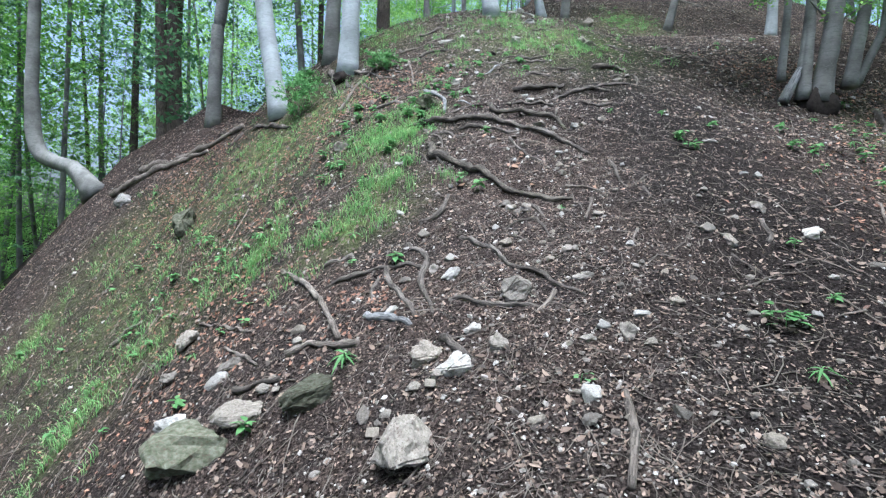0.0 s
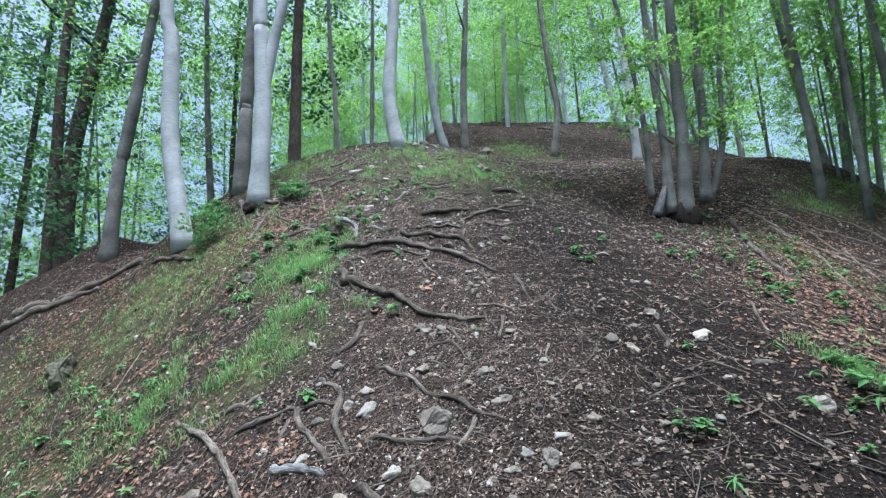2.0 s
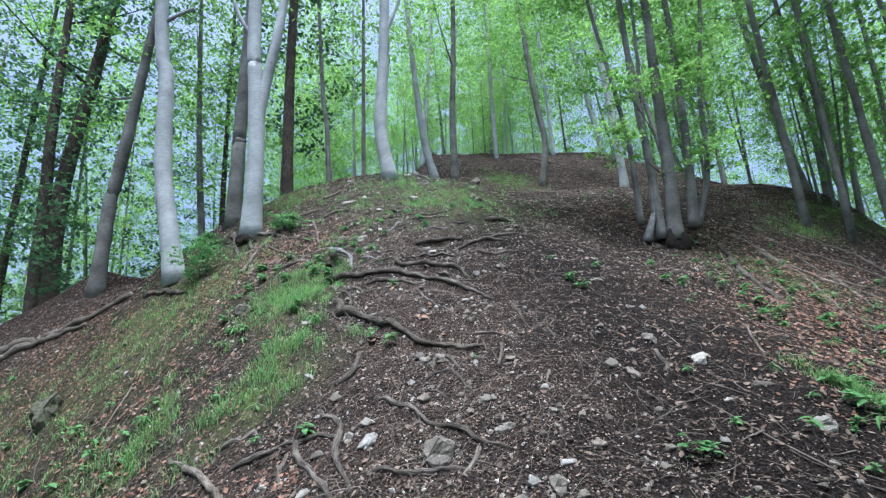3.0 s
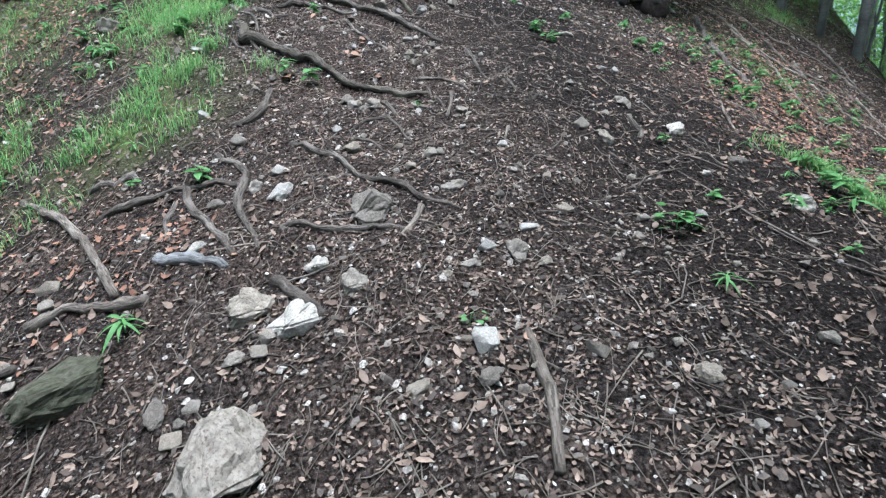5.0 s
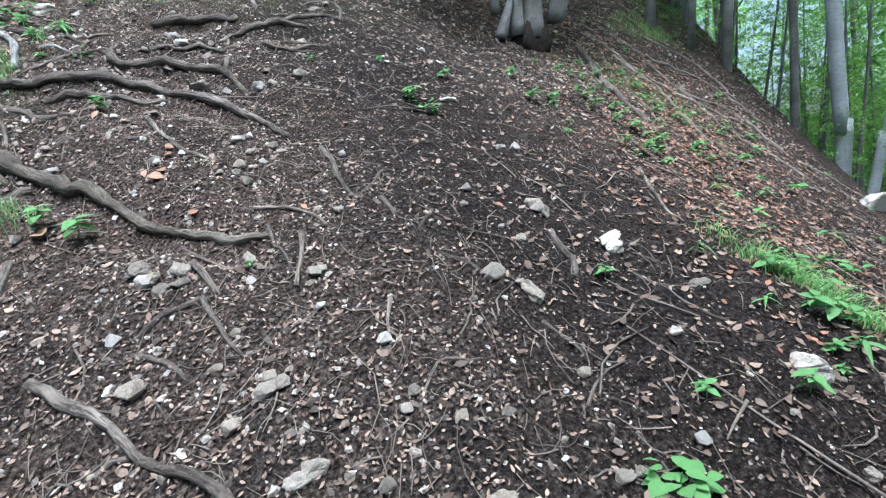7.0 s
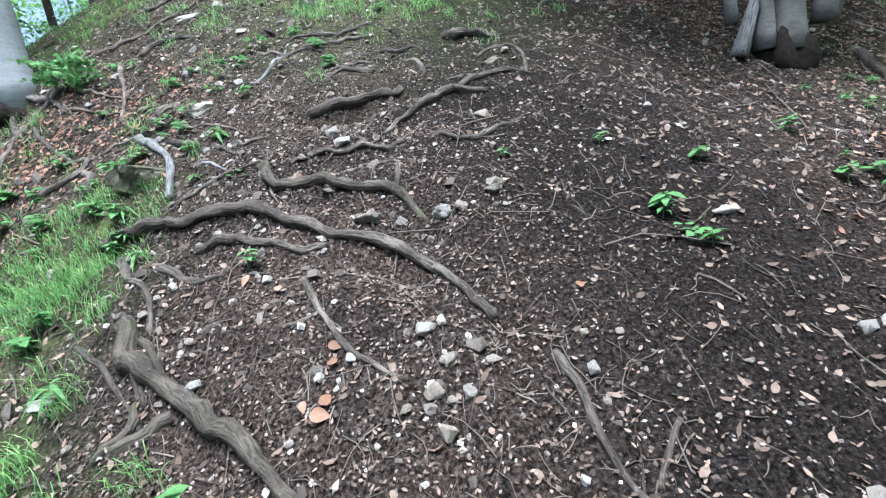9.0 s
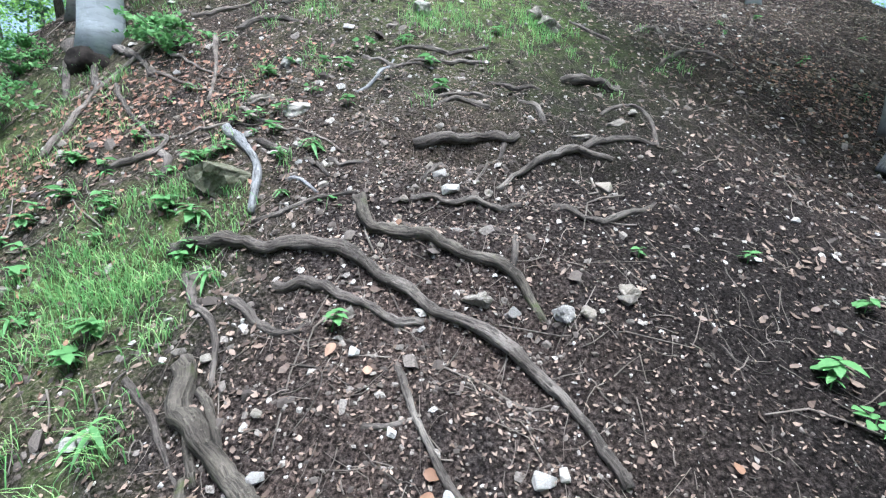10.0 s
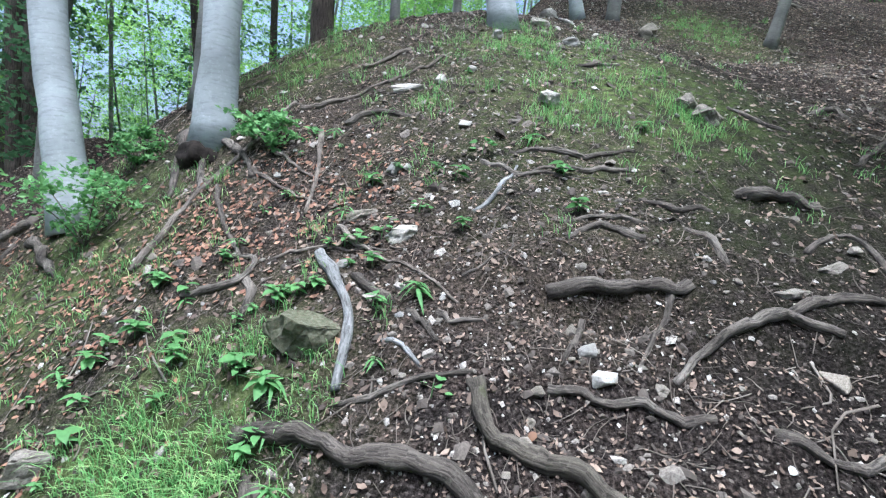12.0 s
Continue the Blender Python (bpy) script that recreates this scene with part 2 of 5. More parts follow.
SOIL = soil_material()
STONE = stone_material("limestone", (0.27, 0.252, 0.225), (0.15, 0.135, 0.12), 0.85)
MOSSY = stone_material("mossy_limestone", (0.13, 0.135, 0.105), (0.04, 0.047, 0.024), 0.9)
PALE = stone_material("pale_limestone", (0.40, 0.395, 0.38), (0.25, 0.24, 0.225), 0.7)
GRAVEL = gravel_material()
BEECH = bark_material("beech_bark", (0.21, 0.225, 0.23), (0.30, 0.32, 0.33), (0.39, 0.415, 0.43), 0.0, 0.6)
BEECH_DIM = bark_material("grey_bark", (0.075, 0.074, 0.068), (0.14, 0.138, 0.13), (0.23, 0.228, 0.218), 0.2, 0.7)
SPRUCE = bark_material("spruce_bark", (0.05, 0.04, 0.034), (0.09, 0.072, 0.06), (0.14, 0.12, 0.105), 0.1, 0.8, False)
ROOT = bark_material("root_bark", (0.04, 0.034, 0.029), (0.09, 0.077, 0.066), (0.19, 0.168, 0.146), 0.0, 1.0, False)
ROOT_MOSS = bark_material("mossy_root_bark", (0.04, 0.034, 0.028), (0.085, 0.074, 0.06), (0.17, 0.15, 0.125), 0.8, 1.0, False)
ROOT_GREY = bark_material("silvered_wood", (0.14, 0.138, 0.135), (0.22, 0.22, 0.22), (0.33, 0.335, 0.34), 0.0, 1.0, False)
TWIG = bark_material("dead_wood", (0.075, 0.062, 0.052), (0.15, 0.127, 0.107), (0.26, 0.228, 0.195), 0.0, 1.2, False)
LEAF = leaf_material("beech_leaves", (0.12, 0.25, 0.06), (0.20, 0.38, 0.09), (0.30, 0.50, 0.14), 0.65)
NEEDLE = leaf_material("spruce_needles", (0.06, 0.13, 0.065), (0.09, 0.18, 0.085), (0.13, 0.24, 0.11), 0.5)
HERB = leaf_material("herb_leaves", (0.08, 0.19, 0.07), (0.13, 0.27, 0.095), (0.19, 0.35, 0.13), 0.4)
GRASS = leaf_material("grass_blades", (0.10, 0.24, 0.075), (0.17, 0.34, 0.115), (0.30, 0.42, 0.17), 0.4)
LITTER = leaf_material("dead_leaves", (0.055, 0.040, 0.032), (0.13, 0.094, 0.073), (0.27, 0.205, 0.16), 0.15)
LITTER_RED = leaf_material("rusty_leaves", (0.09, 0.050, 0.036), (0.20, 0.105, 0.070), (0.31, 0.18, 0.12), 0.15)
RUST = leaf_material("fallen_leaf", (0.15, 0.085, 0.053), (0.22, 0.13, 0.085), (0.29, 0.19, 0.135), 0.15, False)
# rotten wood, its near-black colour holding the shade inside the hollows
SHADED_HOLLOW = Nodes("shaded_rot", 0.95)
SHADED_HOLLOW = SHADED_HOLLOW.finish(SHADED_HOLLOW.ramp(SHADED_HOLLOW.noise(30), (0.3, (0.006, 0.005, 0.004)), (0.7, (0.025, 0.02, 0.017))), SHADED_HOLLOW.noise(40), 0.6)


# ---- building helpers ----
def part(name, bm, material, parent=None, label="", smooth=True):
    """Links a bmesh as one mesh object, under a thing or a part where one is given."""
    me = bpy.data.meshes.new(name)
    if smooth:
        for f in bm.faces:
            f.smooth = True
    bm.to_mesh(me)
    bm.free()
    me.materials.append(material)
    ob = new(name, me)
    ob.parent = parent
    if label:
        tagged(ob, label)
    return ob


def raw(name, verts, faces, material, parent=None, smooth=False):
    me = bpy.data.meshes.new(name)
    me.from_pydata(verts, [], faces)
    if smooth:
        me.polygons.foreach_set("use_smooth", [True] * len(faces))
    me.materials.append(material)
    ob = new(name, me)
    ob.parent = parent
    return ob


def curve_through(pts, step):
    """A Catmull-Rom line through the points, sampled every so many metres."""
    p = [Vector(q) for q in pts]
    p = [2 * p[0] - p[1], *p, 2 * p[-1] - p[-2]]
    out = []
    for a, b, c, d in zip(p, p[1:], p[2:], p[3:]):
        k = max(2, int((c - b).length / step))
        for i in range(k):
            t = i / k
            out.append(0.5 * (2 * b + (c - a) * t + (2 * a - 5 * b + 4 * c - d) * t * t + (3 * b - a - 3 * c + d) * t**3))
    out.append(p[-2])
    return out


def tube(bm, line, radius, segments=8, rough=0.12, seed=0.0, cap=True):
    """A knotty tube along a line; radius: a function of the share of its length. u, v: round it and along it, in metres."""
    uv = bm.loops.layers.uv.verify()
    rings, along, run = [], [], 0.0
    side = None
    for i, c in enumerate(line):
        ahead = (line[min(i + 1, len(line) - 1)] - line[max(i - 1, 0)]).normalized()
        if side is None:
            side = ahead.cross(Vector((0.3, 0.5, 0.81))).normalized()
        side = (side - ahead * side.dot(ahead)).normalized()
        up = ahead.cross(side)
        r = radius(i / (len(line) - 1))
        if i:
            run += (c - line[i - 1]).length
        ring = []
        for k in range(segments):
            a = 2 * math.pi * k / segments
            w = r * (1 + rough * 1.6 * noise.noise((math.cos(a) * 1.3 + seed, math.sin(a) * 1.3, run * 2.2 / max(r * 6, 0.05) + seed)))
            ring.append(bm.verts.new(c + side * (w * math.cos(a)) + up * (w * math.sin(a))))
        rings.append(ring)
        along.append((run, r))
    for i in range(len(rings) - 1):
        for k in range(segments):
            j = (k + 1) % segments
            f = bm.faces.new((rings[i][k], rings[i][j], rings[i + 1][j], rings[i + 1][k]))
            girth = 2 * math.pi * max(along[i][1], 0.01)
            for lp, (ku, iv) in zip(f.loops, ((k, i), (k + 1, i), (k + 1, i + 1), (k, i + 1))):
                lp[uv].uv = (girth * ku / segments, along[iv][0])
    if cap and segments > 2:
        bm.faces.new(rings[0][::-1])
        bm.faces.new(rings[-1])


def empty(name, x, y, z):
    ob = new(name)
    ob.location = (x, y, z)
    ob.empty_display_size = 0.2
    return ob


# ---- the ground, one sheet to the horizon ----
def greenness(x, y):
    g = 0.0
    for gx, gy, rx, ry, w in GREENS:
        q = ((x - gx) / rx) ** 2 + ((y - gy) / ry) ** 2
        if q < 4:
            g = max(g, w * math.exp(-q))
    return g


def bareness(x, y):
    """Where boots have worn the slope down to moist dark soil: a band along the path."""
    mid = 1.75 + 0.16 * (y - 3) + 0.25 * math.sin(y * 0.8)
    wide = 0.75 if x < mid else 1.2
    return math.exp(-(((x - mid) / wide) ** 2)) * min(1, max(0, (11.5 - y) / 3))


# patches of moss and grass: x, y, half widths, share
GREENS = [(-2.6, 4.5, 0.9, 0.7, 0.5), (-3.7, 5.8, 0.9, 0.8, 0.5), (-4.5, 7.0, 0.9, 0.8, 0.5), (5.2, 5.0, 0.7, 0.6, 0.5), (-2.37, 6.61, 1.00, 1.14, 0.8), (-0.58, 4.49, 0.24, 0.20, 0.8), (-0.74, 4.07, 0.46, 0.31, 0.8), (-0.62, 5.36, 0.45, 0.51, 0.8), (1.41, 7.54, 1.27, 1.14, 0.8), (4.30, 11.85, 0.73, 1.21, 0.8), (-1.11, 8.40, 0.65, 0.62, 0.8), (-0.85, 5.44, 0.43, 0.27, 0.8), (-0.48, 5.27, 0.21, 0.11, 0.8), (-0.76, 5.43, 0.37, 0.46, 0.8), (2.92, 2.36, 0.09, 0.32, 0.8), (-5.18, 6.25, 0.29, 0.46, 0.8), (-3.02, 4.29, 0.26, 0.57, 0.8), (-1.64, 4.46, 0.17, 0.42, 0.8), (0.08, 7.24, 0.13, 0.11, 0.8), (0.95, 6.99, 0.20, 0.15, 0.8), (1.85, 6.95, 0.22, 0.27, 0.8), (4.10, 11.84, 0.69, 0.84, 0.8), (0.70, 8.17, 0.62, 0.39, 0.8), (9.18, 5.25, 0.67, 0.27, 0.8), (7.35, 6.34, 0.61, 0.33, 0.8), (8.86, 6.95, 1.09, 0.40, 0.8)]


def build_ground():
    verts = [(x, y, z) for y, row in zip(YS, HEIGHT) for x, z in zip(XS, row)]
    n = len(XS)
    faces = [(j * n + i, j * n + i + 1, j * n + n + i + 1, j * n + n + i) for j in range(len(YS) - 1) for i in range(n - 1)]
    ob = raw("ground", verts, faces, SOIL, None, True)
    at = ob.data.attributes.new("green", "FLOAT", "POINT")
    at.data.foreach_set("value", [greenness(v[0], v[1]) for v in verts])
    at = ob.data.attributes.new("bare", "FLOAT", "POINT")
    at.data.foreach_set("value", [bareness(v[0], v[1]) for v in verts])
    return tagged(ob, "dark trodden forest soil with gravel and leaf litter", "ground", kind="structure")


build_ground()


# ---- trees ----
def leaf_cloud(seed, sprays, per, size, wide, tall, flat=0.35, droop=0.0):
    """Leaves in loose sprays round a crown's middle: verts and faces, four corners a leaf."""
    rnd = random.Random(seed)
    verts, faces = [], []
    for _ in range(sprays):
        a, h = rnd.uniform(0, 2 * math.pi), rnd.uniform(-1, 1)
        rad = wide * math.sqrt(max(0.02, 1 - h * h)) * rnd.uniform(0.25, 1.0) * rnd.uniform(0.75, 1.15)
        c = Vector((rad * math.cos(a), rad * math.sin(a), h * tall))
        reach = rnd.uniform(0.35, 0.85) * wide * 0.42
        tilt = Euler((rnd.gauss(0, 0.3), rnd.gauss(0, 0.3), a)).to_matrix()
        for _ in range(per):
            u, v = rnd.gauss(0, 0.55), rnd.gauss(0, 0.4)
            p = c + tilt @ Vector((u * reach, v * reach, rnd.gauss(0, flat) * reach * 0.4 - droop * abs(u) * reach))
            s = size * rnd.uniform(0.6, 1.3)
            t = Euler((rnd.gauss(0, 0.55), rnd.gauss(0, 0.55), rnd.uniform(0, 6.3))).to_matrix()
            k = len(verts)
            for q in ((-0.5, 0, 0), (0.05, -0.3, 0.06), (0.55, 0, -0.05), (0.05, 0.3, 0.06)):
                verts.append(p + t @ (Vector(q) * s))
            faces.append((k, k + 1, k + 2, k + 3))
    return verts, faces


CROWNS = {}


def crown_mesh(kind, i):
    if (kind, i) not in CROWNS:
        args = {"high": (42, 40, 0.10, 2.6, 3.2), "far": (50, 42, 0.105, 2.5, 3.6), "young": (34, 40, 0.085, 1.3, 1.7), "low": (40, 40, 0.075, 1.5, 0.9), "spray": (22, 34, 0.06, 0.6, 0.3),
                "spruce": (80, 36, 0.10, 1.6, 5.0, 0.3, 0.5)}[kind]
        v, f = leaf_cloud(11 * i + len(kind), *args)
        me = bpy.data.meshes.new("crown")
        me.from_pydata(v, [], f)
        me.materials.append(NEEDLE if kind == "spruce" else LEAF)
        CROWNS[kind, i] = me
    return CROWNS[kind, i]


def add_crown(tree, kind, i, at, scale, turn):
    ob = new("crown", crown_mesh(kind, i))
    ob.parent = tree
    ob.matrix_basis = Matrix.LocRotScale(at, Euler((0, 0, turn)), (scale[0], scale[0], scale[1]))
    return ob


def stem(tree, name, pts, r0, r1, bark, flare=0.0, segments=12, seed=0.0, step=0.22):
    line = curve_through(pts, step)
    bm = bmesh.new()

    def radius(s):
        return (r0 + (r1 - r0) * s) * (1 + flare * math.exp(-s * len(line) * step / 0.24))

    tube(bm, line, radius, segments, 0.09, seed)
    return part(name, bm, bark, tree)


def tree(x, y, bends, girth, tall, bark, label, crown="high", crowns=2, crown_from=0.5, limbs=3, flare=0.32, seed=1, low=(), forks=()):
    """A tree: a tapered trunk that passes through the bends (places from its foot) and goes on straight, limbs, and a crown of sprays."""
    rnd = random.Random(seed)
    ob = empty("tree", x, y, ground_z(x, y) - 0.12)
    pts = [Vector((0, 0, 0))] + [Vector(b) for b in bends]
    ahead = (pts[-1] - pts[-2]).normalized()
    ahead = (ahead + Vector((0, 0, 0.6))).normalized()
    run, top = pts[-1].z, pts[-1] + ahead * max(0.5, tall - pts[-1].z)
    line = curve_through([*pts, top], 0.25)

    def spot(s):
        return line[min(len(line) - 1, int(s * len(line)))]

    stem(ob, "trunk", [*pts, top], girth, girth * 0.28, bark, flare, 14 if girth > 0.09 else 9, seed * 1.7)
    for r0, *way in forks:
        stem(ob, "limb", way, r0, r0 * 0.6, bark, 0, 10, seed + r0, 0.15)
    for k in range(limbs):
        s = rnd.uniform(max(0.3, crown_from - 0.12), 0.92)
        a, reach = rnd.uniform(0, 6.28), rnd.uniform(0.10, 0.2) * tall
        p = spot(s)
        tip = p + Vector((math.cos(a) * reach, math.sin(a) * reach, reach * rnd.uniform(0.3, 1.0)))
        stem(ob, "limb", [p, p.lerp(tip, 0.5) + Vector((0, 0, -0.06 * reach)), tip], girth * 0.3 * (1.2 - s), girth * 0.06, bark, 0, 6, seed + k, 0.4)
    for k in range(crowns):
        s = crown_from + (1.0 - crown_from) * (k + 0.5) / crowns
        w = rnd.uniform(0.85, 1.2) * (1.25 - 0.45 * s) * tall / 13
        add_crown(ob, crown, (seed + k) % 4, spot(s) + Vector((rnd.gauss(0, 0.5), rnd.gauss(0, 0.5), 0)), (w, w * rnd.uniform(0.7, 1.0)), rnd.uniform(0, 6.3))
    for lx, ly, lz, w in low:
        add_crown(ob, "low", (seed + int(lx * 7)) % 4, Vector((lx, ly, lz)), (w, w), rnd.uniform(0, 6.3))
    return tagged(ob, label, "tree", "trees of the wood")


tree(-2.59, 7.47, [(-0.41, 0.09, 1.89), (-0.58, 0.13, 3.66), (-0.85, 0.2, 5.2)], 0.140, 15, BEECH, "grey smooth-barked beech standing on the slope", seed=1, crowns=2, crown_from=0.62, forks=[(0.043, (-0.66, 0.15, 4.06), (-0.85, 0.2, 4.65), (-0.66, 0.15, 4.88), (-0.26, 0.06, 5.09))])
tree(-1.62, 7.6, [(-0.03, 0.01, 1.72), (-0.14, 0.03, 3.17), (-0.25, 0.06, 4.65)], 0.146, 16, BEECH, "forked grey smooth-barked beech with exposed roots", seed=2, crowns=2, crown_from=0.62, forks=[(0.098, (-0.04, 0.01, 2.1), (0.08, -0.02, 3.04), (0.2, -0.05, 3.87), (0.3, -0.07, 4.88), (0.35, -0.08, 6.24)), (0.043, (-0.22, 0.05, 3.9), (-0.51, 0.12, 4.41), (-0.78, 0.18, 5.22))])
tree(-2.09, 8.38, [(-0.02, 0, 1.67), (-0.02, 0, 2.87)], 0.129, 15, BEECH_DIM, "rough grey tree behind a forked beech", seed=3, crown_from=0.6)
tree(0.7, 8.67, [(-0.19, 0.04, 1.24), (-0.12, 0.03, 3.01), (-0.09, 0.02, 4.52)], 0.14, 14, BEECH, "grey beech leaning over pale stones", seed=4, crown_from=0.6, forks=[(0.045, (-0.07, 0.02, 3.6), (0.18, -0.04, 4.34), (0.45, -0.1, 5.45))])
tree(2.3, 12.4, [(-0.35, 0.08, 1.88), (-0.68, 0.16, 6.24)], 0.116, 11, BEECH, "thin crooked grey beech beside pale stones", seed=5, crown_from=0.6)
tree(2.77, 11.96, [(0.03, -0.01, 2.23), (0.21, -0.05, 5.38)], 0.107, 12, BEECH_DIM, "slender grey tree on the ridge", seed=6, crown="far", crown_from=0.45)
tree(10.34, 8.53, [(-0.2, 0.05, 1.73), (-0.38, 0.09, 4.62)], 0.10, 13, BEECH_DIM, "dark leaning tree on the slope", seed=7, crown="far", crown_from=0.5)
tree(10.53, 8.3, [(0.14, -0.03, 1.76), (0.18, -0.04, 4.44)], 0.08, 13, BEECH_DIM, "dark slender leaning tree", seed=8, crown="far", crown_from=0.45)
tree(10.73, 8.15, [(0.2, -0.05, 1.58), (0.33, -0.08, 4.17)], 0.085, 13, BEECH_DIM, "dark slender leaning tree", seed=9, crown="far", crown_from=0.45)
tree(10.88, 8.01, [(0.3, -0.07, 2.24), (0.72, -0.16, 4.52)], 0.065, 13, BEECH_DIM, "dark slender leaning tree", seed=10, crown="far", crown_from=0.45)
tree(11.32, 7.52, [(0.2, -0.05, 2.23), (0.49, -0.11, 4.6)], 0.07, 13, BEECH_DIM, "dark slender leaning tree", seed=11, crown="far", crown_from=0.45)
tree(5.03, 11.28, [(0.21, -0.05, 1.49), (0.06, -0.01, 3.27)], 0.091, 12, BEECH_DIM, "slender grey tree on the ridge", seed=12, crown="far", crown_from=0.4)
tree(6.95, 10.44, [(-0.01, 0, 1.64), (-0.04, 0.01, 3.16)], 0.107, 12, BEECH, "slender grey beech on the ridge", seed=13, crown="far", crown_from=0.4)
tree(-1.38, 9.54, [(-0.07, 0.02, 2.7), (-0.08, 0.02, 4.73)], 0.125, 16, SPRUCE, "dark spruce with drooping branches", seed=14, crown="spruce", crowns=2, crown_from=0.25)
tree(-0.53, 9.58, [(-0.1, 0.02, 1.57), (-0.25, 0.06, 3.06)], 0.056, 12, BEECH_DIM, "slender grey tree in the wood", seed=15, crown="far", crown_from=0.4)
tree(0.19, 9.77, [(-0.01, 0, 1.54)], 0.051, 12, BEECH_DIM, "slender grey tree in the wood", seed=16, crown="far", crown_from=0.4)
tree(-4.77, 9.86, [(-0.02, 0, 2.11), (0.09, -0.02, 3.19)], 0.133, 14, BEECH_DIM, "grey leaning tree on the lower slope", seed=17, crown="far", crown_from=0.45)
tree(-6.63, 11.93, [(-0.26, 0.06, 3.42), (0.04, -0.01, 7.64)], 0.198, 16, SPRUCE, "dark spruce on the lower slope", seed=18, crown="spruce", crown_from=0.3)
tree(-6.87, 11.82, [(-0.3, 0.07, 3.44), (-0.57, 0.13, 6.54)], 0.148, 16, SPRUCE, "dark spruce on the lower slope", seed=19, crown="spruce", crown_from=0.3)
tree(-7.03, 9.86, [(-0.55, -0, 0.57), (-1.16, -0, 0.75), (-1.41, -0, 1.6), (-1.48, -0, 3.27)], 0.157, 9, BEECH_DIM, "bent grey tree with a knotted foot", seed=20, crown_from=0.6, flare=0.9)
tree(8.75, 4.98, [(-0.03, 0.02, 1.66)], 0.06, 14, BEECH_DIM, "tall grey tree on the falling slope", seed=21, crown="far", crown_from=0.45, flare=0.12)
tree(8.64, 4.4, [(0.03, -0.02, 0.9), (-0.08, 0.05, 2.01)], 0.10, 15, BEECH, "tall grey beech on the falling slope", seed=22, crown="far", crown_from=0.5, flare=0.12)
tree(8.6, 4.08, [(0.16, -0.1, 1.12), (0.29, -0.18, 2.16)], 0.065, 14, BEECH, "leaning grey beech on the falling slope", seed=23, crown="far", crown_from=0.5, flare=0.12)
tree(8.59, 3.72, [(0.01, -0.01, 2.01)], 0.06, 14, BEECH_DIM, "tall grey tree on the falling slope", seed=24, crown="far", crown_from=0.45, flare=0.12)
tree(8.36, 5.77, [(0.05, -0.03, 1.08)], 0.074, 14, BEECH_DIM, "tall grey tree on the falling slope", seed=25, crown="far", crown_from=0.45, flare=0.12)
tree(7.86, 6.02, [(0.06, -0.03, 0.86)], 0.057, 14, BEECH_DIM, "tall grey tree on the falling slope", seed=26, crown="far", crown_from=0.45, flare=0.12)
tree(7.67, 6.52, [(0.01, -0.01, 0.55)], 0.074, 14, BEECH_DIM, "tall grey tree on the falling slope", seed=27, crown="far", crown_from=0.45, flare=0.12)



# ---- roots and dead branches ----
def root(places, r0, r1, bark, label, name="tree_root", lift=0.55, category="root", sink=True):
    """A root or stick that follows the ground through the places, half sunk in it, with a knotty skin."""
    flat = curve_through([(x, y, 0) for x, y in places], 0.03)
    n = len(flat) - 1
    seed = places[0][0] * 3.1 + places[-1][1]
    line = []
    for i, p in enumerate(flat):
        s = i / n
        r = r0 + (r1 - r0) * s
        wave = 0.25 * noise.noise((s * 5, seed, 2)) * r * (3 if sink else 1)
        dip = (max(0, 1 - s * n / 4) + max(0, 1 - (1 - s) * n / 4)) * (0.9 if sink else 0.1)
        side = (noise.noise((s * n * 0.12, seed, 8)) * 1.5 + noise.noise((s * n * 0.33, seed, 9)) * 0.6) * r * (0.8 if sink else 0.3)
        line.append(Vector((p.x + side, p.y, ground_z(p.x + side, p.y) + r * (lift - dip) + wave)))
    bm = bmesh.new()

    def radius(s):
        knot = 1 + 0.55 * noise.noise((s * n * 0.11, seed, 4)) + 0.25 * noise.noise((s * n * 0.37, seed, 6))
        return max(0.003, (r0 + (r1 - r0) * s) * knot)

    tube(bm, line, radius, 12 if r0 > 0.012 else 8, 0.26 if sink else 0.09, seed)
    ob = part(name, bm, bark)
    return tagged(ob, label, category, "bare roots on the slope" if category == "root" else "dead branches on the ground")


root(LONG_ROOT, 0.0372, 0.0201, ROOT, "long twisting grey-brown root stepping across the path")
root(UNDER_ROOT, 0.0257, 0.0177, ROOT, "stout bare root beneath a longer root")
root(KNOTTED_ROOT, 0.0379, 0.0178, ROOT_MOSS, "knotted mossy root bending across the path")
root([(1.12, 4.98), (1.09, 4.89), (1.04, 4.81)], 0.0153, 0.0093, ROOT, "short forked root end")
root(SHORT_ROOT, 0.0228, 0.0198, ROOT, "short thick root forming a step")
root([(-0.32, 6.08), (-0.16, 5.85), (-0.06, 5.64), (-0.05, 5.42)], 0.0253, 0.0197, ROOT_GREY, "silver weathered bent dead branch on the bank", "stick", 0.8, "branch", False)
root([(-0.03, 5.39), (0.10, 5.37), (0.25, 5.40), (0.44, 5.40)], 0.0135, 0.0118, ROOT, "thin bare root winding over the soil")
root([(-0.06, 5.02), (0.08, 4.90), (0.20, 4.80), (0.25, 4.85)], 0.0182, 0.0117, ROOT, "brown bare tree root crossing the trodden soil")
root(MOSSY_ROOT, 0.0453, 0.0152, ROOT_MOSS, "thick mossy root forming a step across the path")
root([(0.06, 4.39), (-0.04, 4.37), (-0.12, 4.33)], 0.0237, 0.0182, ROOT_MOSS, "mossy root fork running downhill")
root([(1.34, 3.94), (1.35, 3.82), (1.32, 3.70), (1.33, 3.58), (1.37, 3.49)], 0.0203, 0.0111, ROOT, "brown bare tree root crossing the trodden soil")
